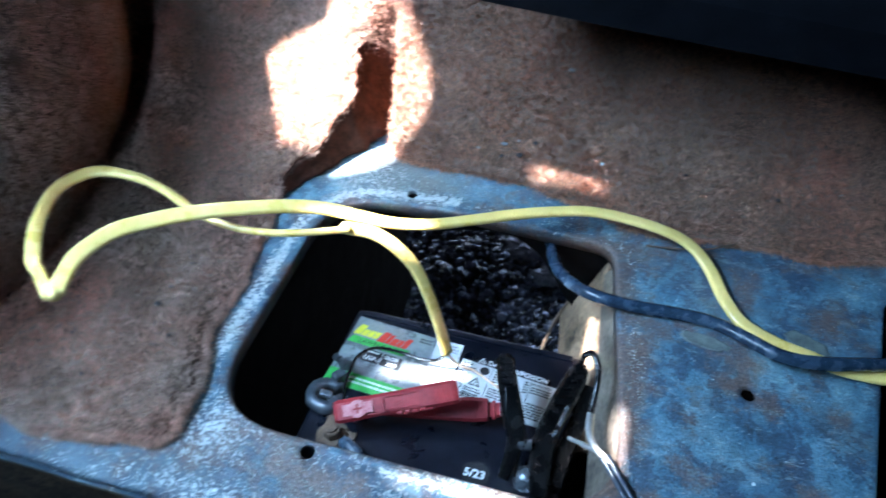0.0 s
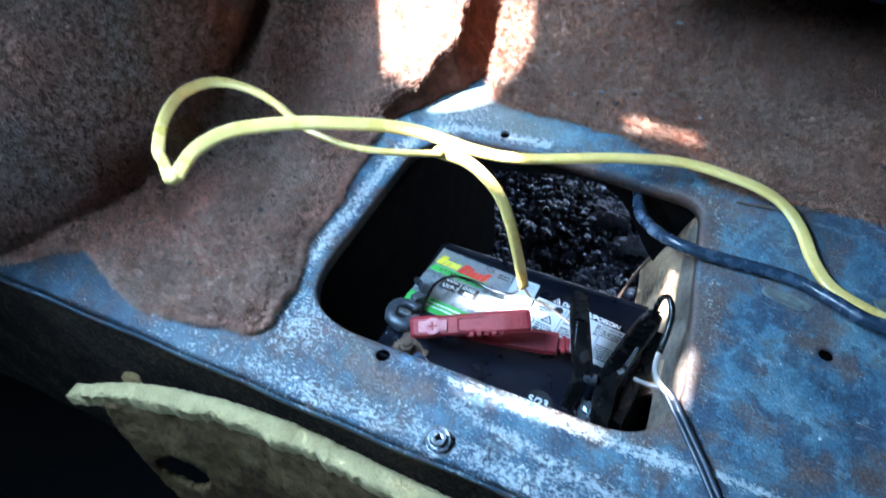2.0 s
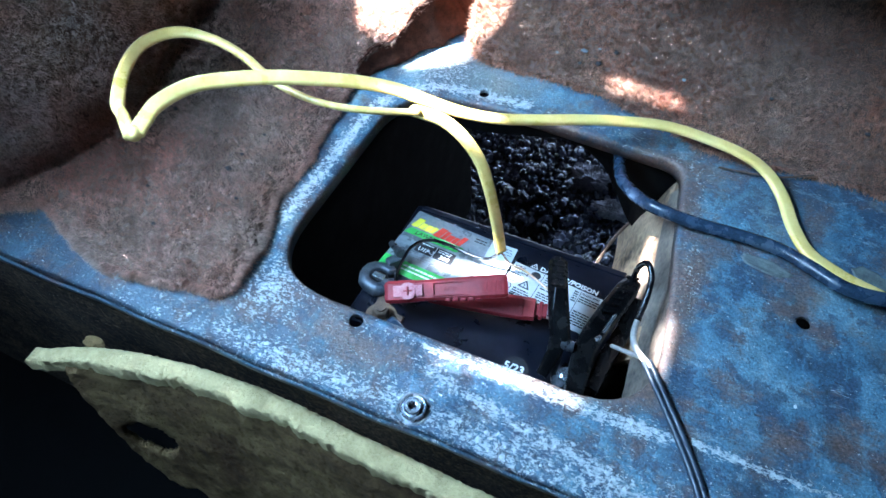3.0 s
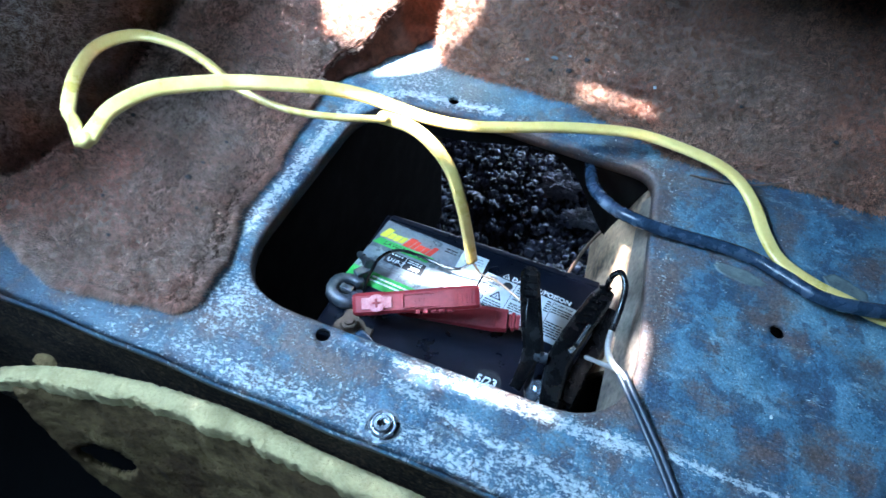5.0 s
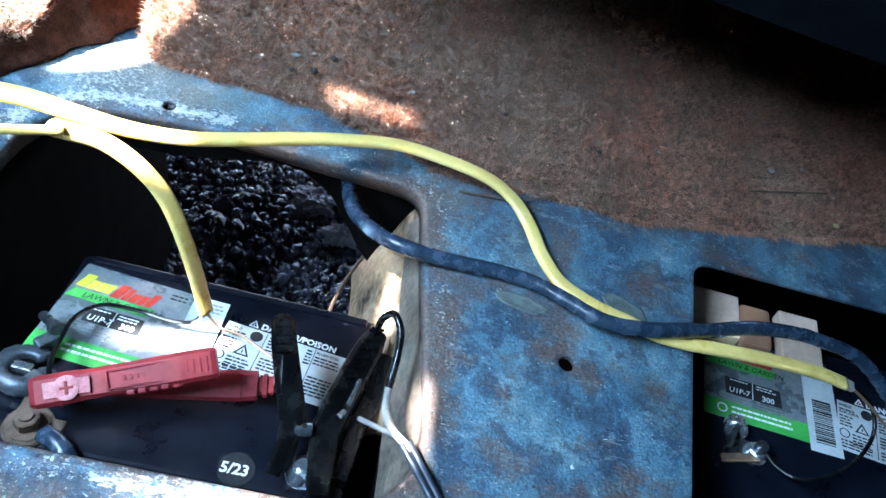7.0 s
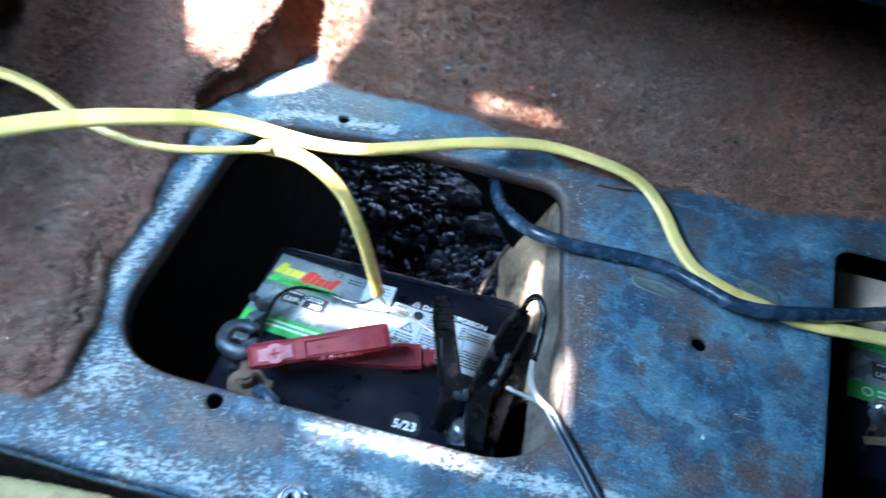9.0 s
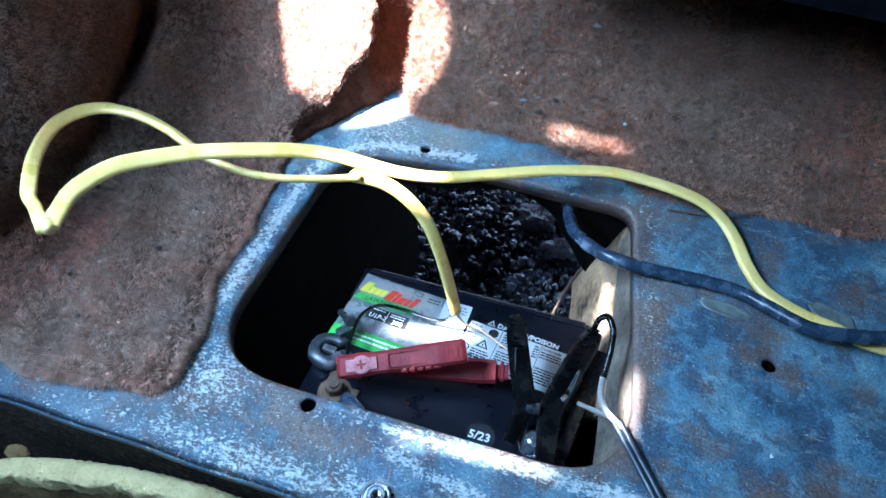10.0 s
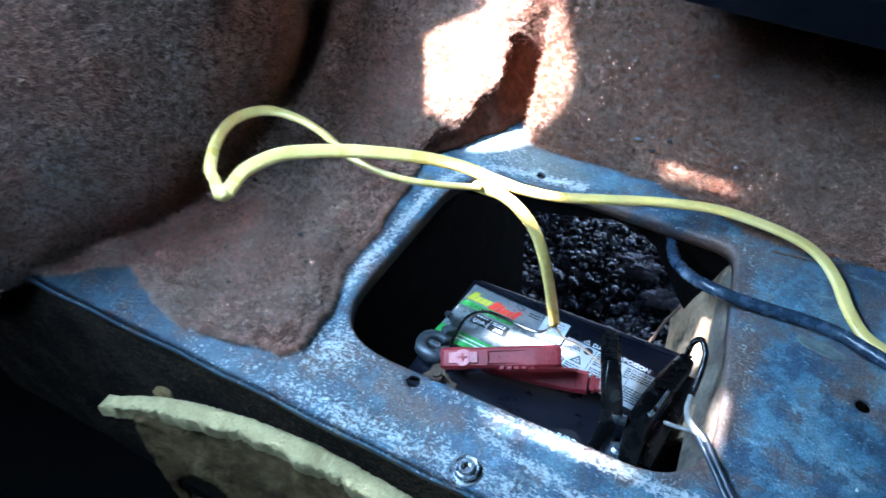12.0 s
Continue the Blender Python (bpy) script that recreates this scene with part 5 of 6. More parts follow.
def black_clamp():
    c = thing("black_clamp", Matrix.Translation((0.078, 0.13, -0.05)), "black plastic battery charger clamp gripping the terminal bolt", "battery clamp", "charger clamps")
    inv = Matrix.Translation((-0.078, -0.13, 0.05))
    view = (0.1, -0.5, 0.85)

    def arm(name, pts, widths, heights):
        bm = bmesh.new()
        profile_bar(bm, [inv @ Vector(p) for p in pts], widths, heights, view)
        return part(name, bm, M_CLAMP, c)

    one = arm("handle", [(0.0465, 0.175, -0.026), (0.0475, 0.171, -0.026), (0.0515, 0.158, -0.028), (0.0600, 0.137, -0.034), (0.0680, 0.119, -0.041), (0.0668, 0.106, -0.046), (0.0640, 0.0905, -0.052)], [0.0090, 0.0142, 0.0150, 0.0155, 0.0150, 0.0105, 0.0080], [0.009, 0.012, 0.012, 0.012, 0.011, 0.009, 0.006])
    two = arm("handle", [(0.105, 0.188, -0.040), (0.102, 0.178, -0.040), (0.0960, 0.157, -0.040), (0.0900, 0.137, -0.043), (0.0865, 0.118, -0.047), (0.0885, 0.102, -0.051), (0.0905, 0.086, -0.056)], [0.0120, 0.0165, 0.0175, 0.0170, 0.0165, 0.0150, 0.0125], [0.009, 0.010, 0.010, 0.010, 0.009, 0.009, 0.008])
    arm("cover_plate", [(0.112, 0.178, -0.048), (0.110, 0.150, -0.052), (0.104, 0.125, -0.056), (0.101, 0.098, -0.060)], [0.0120, 0.0132, 0.0120, 0.0108], [0.006, 0.006, 0.006, 0.005])
    for k in range(6):
        p = inv @ Vector((0.1035 - 0.0022 * k, 0.186 - 0.0072 * k, -0.0335))
        part("grip_rib", add_box(bmesh.new(), (0.010, 0.0018, 0.0022), p, 0.0005, 1, aim((1, 0.25, 0), view)), M_CLAMP, two)
    for k in range(5):
        p = inv @ Vector((0.0485 + 0.0014 * k, 0.1660 - 0.0052 * k, -0.0205 - 0.0006 * k))
        part("grip_rib", add_box(bmesh.new(), (0.0105, 0.0016, 0.0020), p, 0.0005, 1, aim((1, 0.22, 0), view)), M_CLAMP, one)
    p = inv @ Vector((0.0585, 0.1400, -0.0262))
    part("recess_rim", add_box(bmesh.new(), (0.0085, 0.020, 0.0018), p, 0.0007, 2, aim((1, 0.25, 0), view)), M_CLAMP, one)
    bm = bmesh.new()
    add_cyl(bm, 0.0040, 0.010, inv @ Vector((0.0745, 0.115, -0.041)), aim((0.97, 0.2, 0)) @ Matrix.Rotation(radians(90), 4, "Y"), segments=16, bevel=0.0005)
    part("spring_pin", bm, M_ZINC, c, "bright metal spring pin")
    for k, x in enumerate((0.070, 0.083)):
        bm = bmesh.new()
        profile_bar(bm, [inv @ Vector(v) for v in ((x, 0.112, -0.048), (x + 0.001, 0.100, -0.054), (0.077, 0.090, -0.060))], [0.007, 0.007, 0.005], [0.004, 0.004, 0.003], view)
        part("jaw", bm, M_LEAD, c)
    # two bright strips added in place of a white streak between the arms
    for pts, wide in ((((0.1000, 0.1505, -0.0345), (0.0960, 0.1330, -0.0360)), 0.0030), (((0.0950, 0.1300, -0.0370), (0.0925, 0.1255, -0.0375)), 0.0038)):
        bm = bmesh.new()
        profile_bar(bm, [inv @ Vector(p) for p in pts], [wide * 0.7, wide], [0.002, 0.002], view)
        part("spring_strip", bm, M_BRIGHT, c, "added bright strip for the white streak between the arms")
    return c


black_clamp()

# ---- wires ----
cable("thin_black_wire", [(0.104, 0.186, -0.040), (0.104, 0.184, -0.022), (0.105, 0.178, -0.004), (0.109, 0.172, 0.009), (0.114, 0.163, 0.008), (0.1155, 0.152, 0.001), (0.115, 0.140, -0.004), (0.1145, 0.132, -0.006)], 0.0022, M_WIREBLACK, "thin black clamp wire looping up from the clamp", "wire")
cable("pale_wire", [(0.1145, 0.134, -0.006), (0.1145, 0.122, -0.004), (0.1165, 0.112, 0.0), (0.1205, 0.104, 0.004), (0.1265, 0.0985, 0.006), (0.1300, 0.0950, 0.006)], 0.0022, M_WIREWHITE, "pale grey wire leading out over the rim", "wire")
cable("pale_wire", [(0.105, 0.133, -0.050), (0.112, 0.124, -0.035), (0.1185, 0.114, -0.018), (0.1225, 0.106, -0.004), (0.1255, 0.1000, 0.003), (0.1280, 0.0955, 0.0050)], 0.0016, M_WIREWHITE, "pale grey wire joining the pair at the rim", "wire")
CORD = [(0.1265, 0.0990, 0.0062), (0.1330, 0.0905, 0.0058), (0.1400, 0.0825, 0.0040), (0.1470, 0.0735, 0.0032), (0.1566, 0.0605, 0.003), (0.1688, 0.0431, 0.002), (0.1775, 0.0291, 0.001), (0.187, 0.010, 0.000), (0.192, -0.006, 0.001), (0.194, -0.02, -0.02), (0.195, -0.026, -0.08), (0.194, -0.03, -0.2)]
for shift in (-0.00185, 0.00185):
    cable("black_wire", [(x + 0.80 * shift, y + 0.60 * shift, z) for x, y, z in CORD], 0.0019, M_CORD, "blue-black clamp wire crossing the deck beside another", "wire", wobble=0.0)
cable("black_heavy_cable", [(0.035, 0.42, -0.10), (0.050, 0.355, -0.058), (0.0585, 0.315, -0.032), (0.062, 0.291, -0.020), (0.069, 0.262, -0.010), (0.080, 0.244, -0.003), (0.092, 0.232, 0.003), (0.104, 0.225, 0.0072), (0.125, 0.222, 0.0078), (0.148, 0.224, 0.0058), (0.170, 0.225, 0.0056), (0.193, 0.223, 0.0060),
      (0.215, 0.2125, 0.0090), (0.236, 0.2015, 0.0125), (0.258, 0.201, 0.0135), (0.291, 0.2095, 0.0120), (0.315, 0.218, 0.008), (0.349, 0.232, 0.004), (0.383, 0.240, 0.001), (0.412, 0.242, -0.002), (0.448, 0.238, -0.008), (0.49, 0.215, -0.03), (0.53, 0.19, -0.065), (0.56, 0.17, -0.074)], 0.0050, M_BLACKCABLE, "thick scuffed black cable lying across the deck into the second well")

Y = [(0.418, 0.208, 0.001), (0.395, 0.210, 0.003), (0.356, 0.209, 0.0048), (0.314, 0.2065, 0.0052), (0.295, 0.206, 0.0042), (0.276, 0.208, 0.0030), (0.261, 0.2125, 0.0030), (0.237, 0.2185, 0.0032), (0.213, 0.230, 0.0038), (0.199, 0.249, 0.0048), (0.188, 0.273, 0.0065),
     (0.173, 0.289, 0.011), (0.151, 0.2965, 0.016), (0.115, 0.3005, 0.0185), (0.087, 0.297, 0.022), (0.057, 0.285, 0.026), (0.030, 0.270, 0.031), (-0.001, 0.249, 0.038), (-0.028, 0.230, 0.046), (-0.052, 0.2175, 0.0545), (-0.075, 0.2095, 0.064), (-0.097, 0.203, 0.073),
     (-0.119, 0.191, 0.082), (-0.143, 0.174, 0.091), (-0.167, 0.157, 0.098), (-0.188, 0.139, 0.1035), (-0.204, 0.119, 0.109), (-0.210, 0.094, 0.113), (-0.206, 0.075, 0.1155), (-0.203, 0.064, 0.116)]
Y_BACK = [(-0.206, 0.062, 0.116), (-0.222, 0.074, 0.113), (-0.240, 0.088, 0.109), (-0.265, 0.122, 0.102), (-0.279, 0.157, 0.094), (-0.270, 0.182, 0.088), (-0.244, 0.189, 0.0835), (-0.215, 0.184, 0.0805), (-0.185, 0.173, 0.077), (-0.157, 0.169, 0.074), (-0.129, 0.1725, 0.071), (-0.101, 0.1835, 0.0675), (-0.077, 0.196, 0.064)]
Y_DROP = [(-0.0815, 0.1955, 0.0650), (-0.062, 0.202, 0.057), (-0.045, 0.2025, 0.045), (-0.0305, 0.200, 0.028), (-0.019, 0.1925, 0.008), (-0.009, 0.184, -0.016), (0.0, 0.175, -0.041)]


def yellow_cable():
    c = thing("yellow_cable", Matrix(), "flat yellow two-core house cable looping over the well, its ends stripped", "cable")
    for name, path, hint_a, hint_b, wide in (("run", Y, (0.05, 0.10, 1), (0.35, -0.75, 0.5), 0.0106), ("loop", Y_BACK, (0.7, -0.7, 0.35), (0.0, 0.75, 0.65), 0.0092), ("drop", Y_DROP, (0.1, -0.4, 1), (0.85, -0.35, 0.3), 0.0100)):
        p = spline(path, 10)
        s = np.linspace(0, 1, len(p))[:, None]
        if name == "run":
            s = np.clip((s - 0.6) / 0.4, 0, 1)
        elif name == "loop":
            s = np.clip((s - 0.12) / 0.62, 0, 1)
        hints = np.array(hint_a) * (1 - s) + np.array(hint_b) * s
        part(name, sweep(p, flat_ring(wide, 0.0051), hints), M_YELLOW, c, smooth=True)
    part("fold", add_cyl(bmesh.new(), 0.0046, 0.0090, (-0.2045, 0.0640, 0.1155), aim((0.55, -0.75, 0.35)) @ Matrix.Rotation(radians(90), 4, "Y"), segments=20, bevel=0.0022), M_YELLOW, c, smooth=True)
    # the split half starts with a rounded stub over the loop
    bm = bmesh.new()
    bmesh.ops.create_uvsphere(bm, u_segments=20, v_segments=12, radius=1)
    bmesh.ops.transform(bm, matrix=Matrix.Translation((-0.0808, 0.1957, 0.0646)) @ aim((0.1, -0.4, 1), (1, 0, 0)) @ Matrix.Diagonal((0.0026, 0.0050, 0.0046, 1)), verts=bm.verts)
    part("stub", bm, M_YELLOW, c, smooth=True)
    # the free end in the second well, with the cores showing
    a = Vector((0.418, 0.208, 0.001))
    part("core_end", add_box(bmesh.new(), (0.006, 0.0075, 0.0038), a + Vector((0.003, -0.0005, -0.0004)), 0.0012, 2, aim((1, -0.2, -0.1))), M_WIREWHITE, c, "white inner cores at the cut end")
    part("core", sweep(spline([a, a + Vector((0.012, -0.006, -0.002)), a + Vector((0.03, -0.02, -0.008)), a + Vector((0.05, -0.035, -0.02))]), ring(0.0010, 8)), M_COPPER, c)
    tip = Vector((0.0, 0.175, -0.041))
    part("core", sweep(spline([tip, (0.010, 0.170, -0.046), (0.024, 0.165, -0.041), (0.040, 0.156, -0.037), (0.055, 0.147, -0.034), (0.066, 0.138, -0.034)]), ring(0.0010, 8)), M_COPPER, c, "bare copper core")
    part("core", sweep(spline([tip, (-0.010, 0.176, -0.058), (-0.024, 0.176, -0.062), (-0.045, 0.178, -0.062), (-0.064, 0.174, -0.058), (-0.0735, 0.160, -0.055), (-0.0735, 0.143, -0.052), (-0.070, 0.126, -0.046), (-0.066, 0.115, -0.044)]), ring(0.0014, 10)), M_WIREBLACK, c, "thin black insulated core")
    return c


yellow_cable()

# ---- second well ----
t2 = thing("terminal_bolt", BAT_2 @ Matrix.Translation((-0.066, -0.036, TALL + 0.001)) @ Matrix.Rotation(radians(-14), 4, "Z"), "shiny zinc bolt, nut and lug on the second battery", "bolt")
part("flag", add_box(add_box(bmesh.new(), (0.022, 0.016, 0.0025), (-0.006, 0, 0), 0.0008), (0.003, 0.016, 0.014), (-0.016, 0, 0.007), 0.0008), M_ZINC, t2)
part("nut", add_cyl(bmesh.new(), 0.0068, 0.007, (0.003, 0, 0.005), segments=6, bevel=0.0008), M_BRIGHT, t2)
bm = add_cyl(bmesh.new(), 0.0038, 0.016, (0.003, 0, 0.008), segments=16, bevel=0.0006)
for k in range(4):
    add_cyl(bm, 0.0042, 0.0007, (0.003, 0, 0.0098 + 0.0016 * k), segments=16)
part("threaded_stud", bm, M_ZINC, t2)
part("washer", add_cyl(bmesh.new(), 0.0085, 0.0012, (0.003, 0, 0.0018), segments=28, bevel=0.0003), M_BRIGHT, t2)
part("lug_plate", add_box(bmesh.new(), (0.026, 0.0060, 0.0016), (-0.006, -0.010, 0.004), 0.0006, 2, Matrix.Rotation(radians(25), 4, "Z") @ Matrix.Rotation(radians(-12), 4, "Y")), M_COPPER, t2, "copper lug plate")
bm = add_cyl(bmesh.new(), 0.0080, 0.013, (-0.014, 0.012, 0.004), Matrix.Rotation(radians(62), 4, "X"), segments=24, bevel=0.0018)
add_cyl(bm, 0.0040, 0.014, (-0.014, 0.012, 0.004), Matrix.Rotation(radians(62), 4, "X"), segments=16)
part("post", bm, M_BRIGHT, t2)
cable("thin_black_wire", [(0.3840, 0.1765, -0.0500), (0.388, 0.172, -0.0525), (0.392, 0.164, -0.051), (0.400, 0.156, -0.046), (0.412, 0.155, -0.040), (0.430, 0.163, -0.032), (0.442, 0.175, -0.024), (0.448, 0.189, -0.016), (0.443, 0.203, -0.008), (0.427, 0.207, -0.001)], 0.0014, M_WIREBLACK, "thin black wire curling from the bolt to the yellow cable", "wire")


def short_board(name, x0, x1, y0, y1, material, label, round_edge):
    """A short offcut lying across the battery's back edge."""
    ob = part(name, add_box(bmesh.new(), (x1 - x0, y1 - y0, 0.012), (0, 0, 0), round_edge, 3), material)
    ob.matrix_world = BAT_2 @ Matrix.Translation(((x0 + x1) / 2, (y0 + y1) / 2, TALL + 0.0085))
    return tagged(ob, label, "board")


short_board("pale_board", -0.1135, -0.0745, 0.052, 0.0945, M_PINE, "pale pinkish board lying on the second battery's back edge", 0.0012)
short_board("brown_board", -0.0735, -0.0485, 0.050, 0.090, M_COPPERPIPE, "round-edged brown bar lying between two pale boards", 0.0050)
short_board("pale_board", -0.0420, -0.0110, 0.046, 0.0925, M_PINE, "narrow pale board lying beside the brown bar", 0.0012)


# ---- deck details ----
sb = thing("socket_screw", pose(0.0, 0.013, -0.0028, 4, 0, 0), "bright zinc socket screw with washer on the deck edge", "screw")
part("washer", add_cyl(bmesh.new(), 0.0112, 0.0016, (0, 0, 0.0008), segments=36, bevel=0.0005), M_ZINC, sb)


def turned_ring(profile, n=28):
    """A round part turned from (radius, height) pairs."""
    bm = bmesh.new()
    rings = [[bm.verts.new((r * math.cos(a), r * math.sin(a), h)) for a in np.linspace(0, 2 * math.pi, n, endpoint=False)] for r, h in profile]
    for p, q in zip(rings, rings[1:]):
        for i in range(n):
            bm.faces.new((p[i], p[(i + 1) % n], q[(i + 1) % n], q[i]))
    bm.faces.new(rings[-1])
    return bm


part("collar", turned_ring([(0.0088, 0.0016), (0.0088, 0.0042), (0.0078, 0.0050), (0.0066, 0.0044), (0.0064, 0.0030)]), M_BRIGHT, sb, "bright rolled collar")
part("screw_head", turned_ring([(0.0058, 0.0030), (0.0058, 0.0062), (0.0050, 0.0070), (0.0030, 0.0070), (0.0026, 0.0050), (0.0024, 0.0040)]), M_BRIGHT, sb)
# a raised black cross stands in for the shaded recess
bm = add_box(bmesh.new(), (0.0044, 0.0011, 0.0010), (0, 0, 0.0072), 0.0003, 1)
add_box(bm, (0.0011, 0.0044, 0.0010), (0, 0, 0.0072), 0.0003, 1)
part("drive_recess", bm, M_NEAR_BLACK, sb, "black cross standing in for the recess's shade")


def crumb(name, where, size, material, label, category, seed, crust=0.0):
    bm = bmesh.new()
    bmesh.ops.create_icosphere(bm, subdivisions=5 if crust else 3, radius=1)
    for v in bm.verts:
        v.co *= 1 + 0.45 * noise.noise(v.co * 1.6 + Vector((seed, 0, 0))) + 0.15 * noise.noise(v.co * 5 + Vector((0, seed, 0)))
        if crust:
            v.co *= 1 + crust * noise.noise(v.co * 4.5 + Vector((0, 0, seed))) + crust * 0.9 * abs(noise.noise(v.co * 11 + Vector((seed, 0, 0))))
        v.co = Vector((v.co.x * size[0], v.co.y * size[1], v.co.z * size[2]))
    ob = part(name, bm, material)
    ob.location = where
    return tagged(ob, label, category)


crumb("pale_clod", (0.0, 0.604, -0.398), (0.030, 0.022, 0.010), M_CLOD, "pale grey crusted lump lying on the gravel", "clod", 12, 0.42)
crumb("pale_clod", (0.056, 0.553, -0.397), (0.022, 0.014, 0.009), M_CLOD, "pale grey crusted lump lying on the gravel", "clod", 13, 0.42)
crumb("paint_flake", (-0.24, 0.020, -0.0012), (0.0042, 0.0032, 0.0012), M_WHITE, "white paint flake lying on the deck", "debris", 1)
crumb("paint_flake", (0.220, 0.108, 0.0006), (0.0009, 0.0014, 0.0006), M_WHITE, "tiny white paint flake on the deck", "debris", 2)
crumb("lint", (0.091, 0.355, 0.0235), (0.0016, 0.0012, 0.0010), M_WHITE, "white lint caught in the carpet", "debris", 3)
crumb("lint", (0.003, 0.362, 0.0215), (0.0030, 0.0018, 0.0014), M_GREYINK, "dark grey crumb caught in the carpet", "debris", 4)
for k, (x, y, z, r) in enumerate(((0.3835, 0.378, 0.0275, 0.0022), (0.4114, 0.389, 0.029, 0.0013), (0.4419, 0.374, 0.0215, 0.0019), (0.2828, 0.360, 0.0285, 0.0011), (0.015, 0.3676, 0.023, 0.0014), (-0.0195, 0.356, 0.0175, 0.0016))):
    crumb("lint", (x, y, z), (r, r * 0.7, r * 0.6), M_WIREWHITE, "pale lint caught in the carpet", "debris", 20 + k)
crumb("leaf_scrap", (0.4441, 0.3505, 0.0135), (0.0026, 0.0022, 0.0012), M_FOAM, "pale yellow scrap on the carpet edge", "debris", 31)
tagged(part("straw", sweep(spline([(0.3628, 0.3545, 0.0205), (0.3989, 0.364, 0.0225), (0.4375, 0.3765, 0.0228)]), ring(0.0007, 8)), M_RUSTY), "thin dull straw lying on the carpet", "debris")
crumb("lint", (0.049, 0.440, 0.054), (0.004, 0.003, 0.0022), M_WIREWHITE, "pale lint caught in the carpet", "debris", 5)
tagged(part("straw", sweep(spline([(0.138, 0.290, 0.0022), (0.16, 0.292, 0.003), (0.185, 0.297, 0.0035), (0.207, 0.306, 0.006)]), ring(0.0008, 8)), M_RUSTY), "thin dry straw lying along the carpet edge", "debris")
tagged(part("twig", sweep(spline([(0.092, 0.318, -0.115), (0.080, 0.290, -0.118), (0.072, 0.258, -0.12), (0.068, 0.230, -0.13)]), ring(0.0016, 8)), M_RUSTY), "thin brown twig beside the battery", "debris")


def glue_smear(x, y, rx, ry, turn, seed):
    """A dried smear of glue: a thin skin with a thicker ragged rim."""
    bm, rings, n = bmesh.new(), [], 40
    c, s = math.cos(turn), math.sin(turn)
    for share, high in ((1.0, 0.0), (0.97, 0.0007), (0.86, 0.0009), (0.72, 0.0004), (0.35, 0.0005), (0.02, 0.0005)):
        ring_now = []
        for a in np.linspace(0, 2 * math.pi, n, endpoint=False):
            r = share * (1 + 0.30 * noise.noise(Vector((2 * math.cos(a), 2 * math.sin(a), seed))) + 0.12 * noise.noise(Vector((7 * math.cos(a), 7 * math.sin(a), seed))))
            px, py = rx * r * math.cos(a), ry * r * math.sin(a)
            q = np.array([[x + c * px - s * py, y + s * px + c * py]])
            ring_now.append(bm.verts.new((*q[0], float(deck_height(q)[0]) + 0.0002 + high)))
        rings.append(ring_now)
    for p, q in zip(rings, rings[1:]):
        for i in range(n):
            bm.faces.new((p[i], p[(i + 1) % n], q[(i + 1) % n], q[i]))
    bm.faces.new(rings[-1])
    return tagged(part("glue_smear", bm, M_GLUE, smooth=True), "dried grey-green glue smear stuck on the deck", "glue")


glue_smear(0.187, 0.2095, 0.018, 0.0055, -0.15, 3)
glue_smear(0.259, 0.2255, 0.017, 0.0075, -0.35, 8)
for k, (x, y) in enumerate(((-0.2945, 0.1695), (-0.210, 0.1441), (-0.2125, 0.1281), (-0.204, 0.168), (-0.262, 0.090), (-0.190, 0.105), (-0.235, 0.062))):
    r = (0.0020, 0.0016, 0.0024, 0.0014, 0.0015, 0.0013, 0.0017)[k]
    crumb("dirt_crumb", (x, y, float(left_height(np.array([[x, y]]))[0]) + 0.0032), (r, r * 0.8, r * 0.7), M_SOIL, "dark crumb of dirt caught in the carpet pile", "debris", 50 + k)
for k, (x, y) in enumerate(((0.0187, 0.3531), (0.030, 0.366), (0.003, 0.3507), (0.160, 0.352), (0.235, 0.345))):
    r = (0.0026, 0.0022, 0.0018, 0.0017, 0.0019)[k]
    crumb("dirt_crumb", (x, y, float(far_height(np.array([[x, y]]))[0]) + 0.0032), (r, r * 0.8, r * 0.7), M_SOIL, "dark crumb of dirt caught in the carpet pile", "debris", 60 + k)


crumb("paint_flake", (-0.2406, 0.0211, 0.0012), (0.0042, 0.0030, 0.0010), M_WHITE, "loose white paint flake on the deck beside the carpet", "debris", 77)


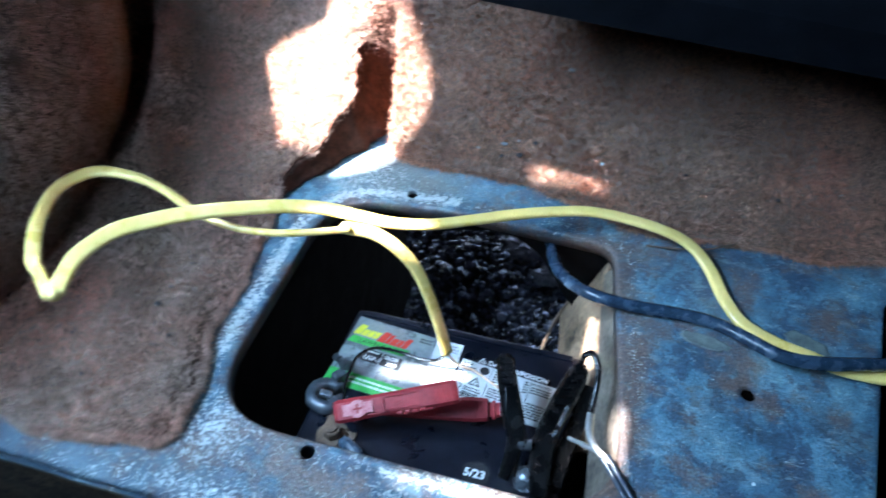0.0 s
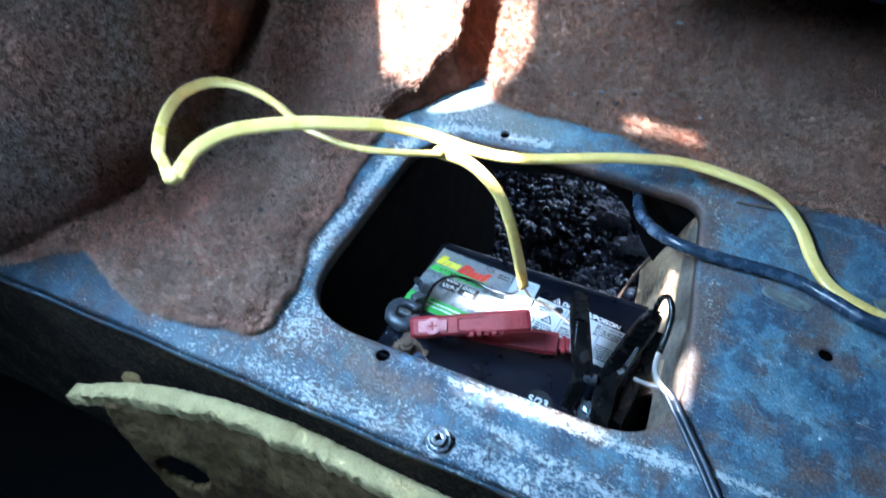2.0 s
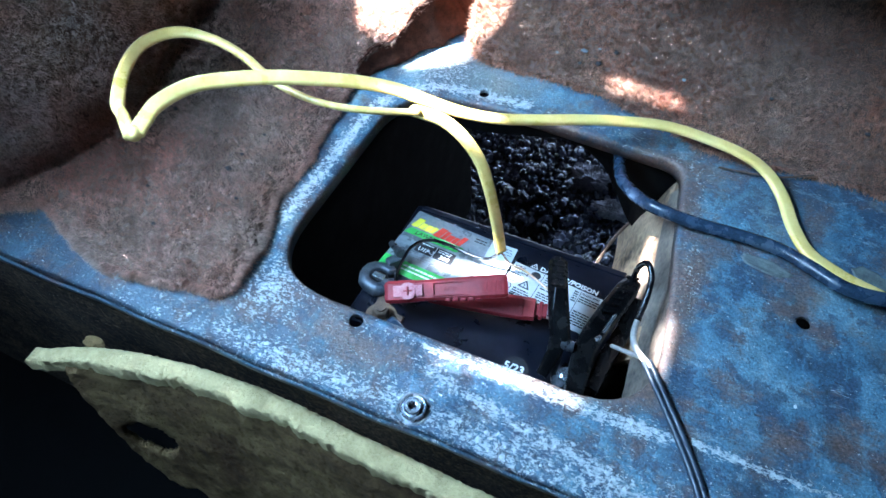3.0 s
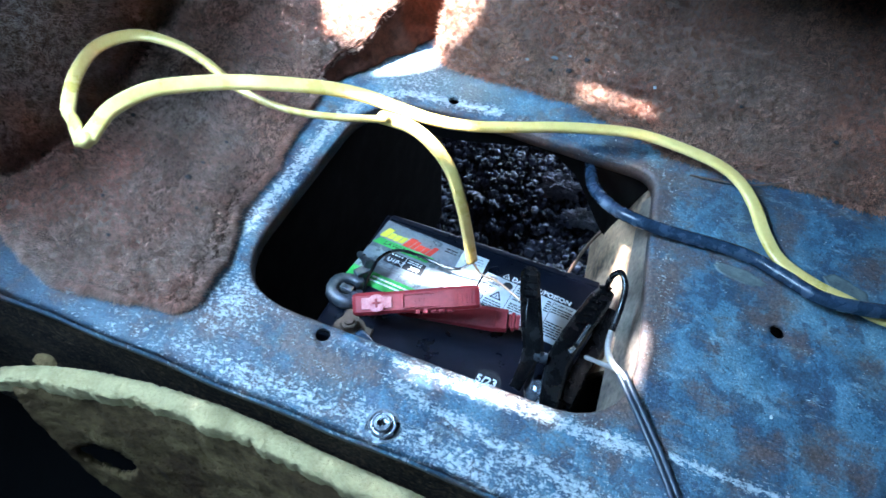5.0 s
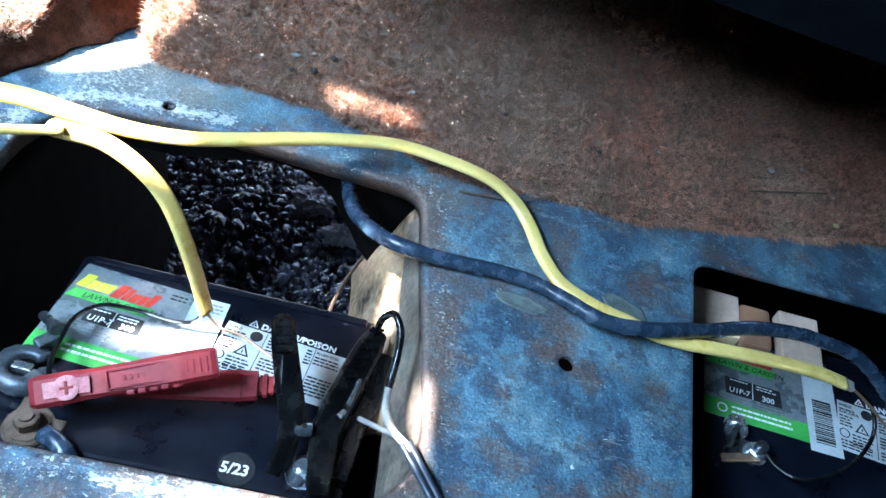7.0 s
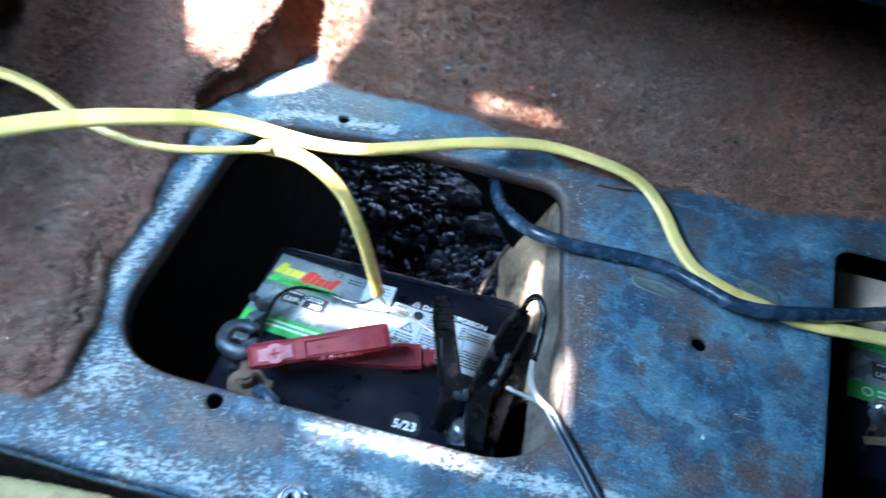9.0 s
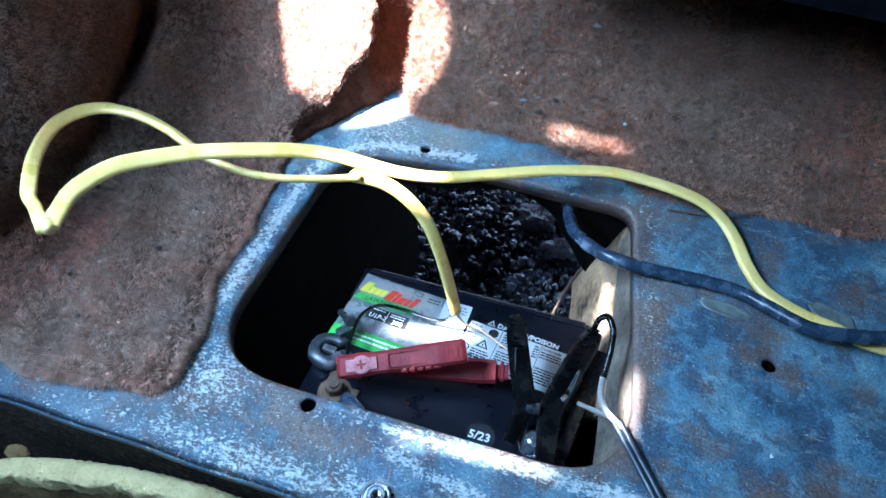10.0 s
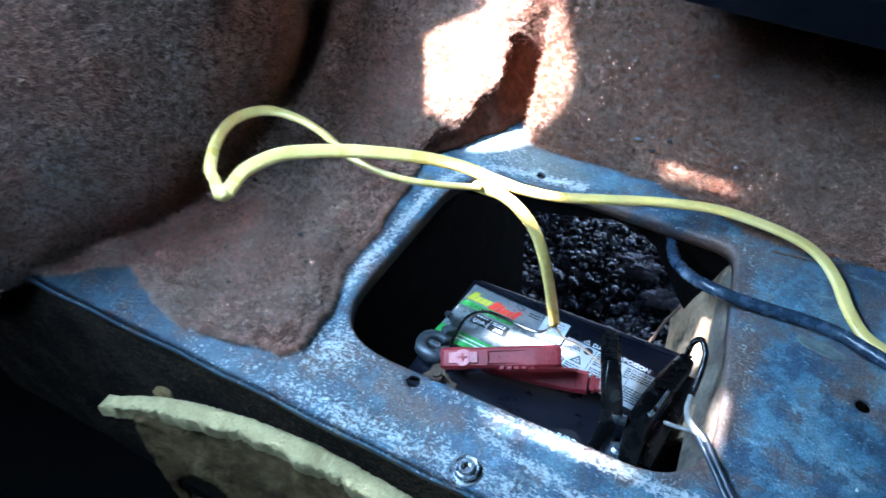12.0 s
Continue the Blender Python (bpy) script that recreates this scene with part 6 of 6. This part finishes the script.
# ---- foam on the bulkhead ----
def foam():
    """A torn foam pad: a ragged pale edge on top, and the stained face with a torn hole that hangs below it."""
    f = thing("foam_pad", pose(0, 0, -0.05), "torn yellowed foam pad peeling off the bulkhead", "foam pad")
    line = spline([(-0.290, -0.040), (-0.262, -0.026), (-0.235, -0.017), (-0.200, -0.009), (-0.160, -0.0035), (-0.120, -0.001), (-0.08, -0.001), (-0.04, -0.0025), (0.012, -0.004), (0.06, -0.005), (0.15, -0.006), (0.4, -0.006)], 40)
    bm, face = bmesh.new(), bmesh.new()
    rows, low, drops = [], [], 52
    for x, y in line:
        d = 0.0150 * min(1, 0.80 + (x + 0.29) * 3) * (1 + 0.28 * noise.noise(Vector((x * 37, 0, 2))) + 0.09 * noise.noise(Vector((x * 130, 0, 5))))
        h = 0.0030 * noise.noise(Vector((x * 38, 4, 0))) + 0.0006 * noise.noise(Vector((x * 150, 1, 0)))
        row = []
        for k in range(14):
            a = math.pi * k / 13
            p = Vector((x, y - d * 0.5 + d * 0.55 * math.copysign(abs(math.cos(a)) ** 0.8, math.cos(a)), h - 0.004 + 0.0070 * max(0.0, math.sin(a)) ** 0.45))
            if k in (0, 13):
                p.z = -0.014
            if x < -0.283:
                p.x -= 0.005 * abs(math.cos(a)) ** 2 * (-0.283 - x) / 0.007
            q = Vector((x, a * 0.012, p.z)) * 300
            p += Vector((0.0006 * noise.noise(q), 0.0013 * noise.noise(q + Vector((7, 0, 0))), 0.0011 * noise.noise(q + Vector((0, 9, 0)))))
            row.append(bm.verts.new(p))
        rows.append(row)
        # the ragged lower border runs down towards the middle of the pad
        hang = float(np.interp(x, [-0.268, -0.255, -0.235, -0.205, -0.185, -0.170], [0.040, 0.135, 0.180, 0.205, 0.225, 0.25])) + 0.010 * noise.noise(Vector((x * 60, 0, 8)))
        col = []
        for j in range(drops):
            s = j / (drops - 1)
            soft = min(1, j / 6)
            p = Vector((x, y - (d * 0.80 * (1 - soft) + 0.0140 * soft) * 1.02 - 0.16 * hang * s, h * (1 - soft) - 0.003 - hang * s))
            q = Vector((p.x, 0, p.z))
            p.y += min(1, j / 4) * (0.0032 * noise.noise(q * 22) + 0.0013 * noise.noise(q * 70) + 0.0010 * noise.noise(q * 260) - 0.004 * max(0, noise.noise(q * 48 + Vector((5, 0, 0))) - 0.25))
            col.append(face.verts.new(p))
        low.append(col)
    for p, q in zip(rows, rows[1:]):
        for i in range(13):
            bm.faces.new((p[i], p[i + 1], q[i + 1], q[i]))
    bm.faces.new(rows[0])

    def torn_out(v):
        """Inside the torn hole."""
        u, w = (v.co.x + 0.230) / 0.023, (v.co.z + 0.106) / 0.027
        return u * u + w * w + 0.5 * noise.noise(v.co * 70) < 1

    for (x, _), p, q in zip(line, low, low[1:]):
        for i in range(drops - 1 if x > -0.268 else 0):
            if not torn_out(p[i]):
                face.faces.new((p[i], p[i + 1], q[i + 1], q[i]))
    bmesh.ops.delete(face, geom=[v for v in face.verts if not v.link_faces], context="VERTS")
    part("torn_edge", bm, M_FOAM, f, "pale yellow torn foam edge", smooth=True)
    ob = part("face", face, M_FOAM_FACE, f, "brown stained foam face with a torn hole", smooth=True)
    solid = ob.modifiers.new("thickness", "SOLIDIFY")
    solid.thickness = 0.006
    # a shred of foam left on the steel above the edge
    bit = bmesh.new()
    bmesh.ops.create_icosphere(bit, subdivisions=2, radius=1)
    for v in bit.verts:
        v.co *= 1 + 0.4 * noise.noise(v.co * 2.2)
        v.co = Vector((-0.257 + 0.0080 * v.co.x, -0.019 + 0.006 * v.co.y, -0.0015 + 0.0030 * v.co.z - 0.3 * 0.008 * v.co.x))
    part("foam_shred", bit, M_FOAM_FACE, f)
    return f


foam()
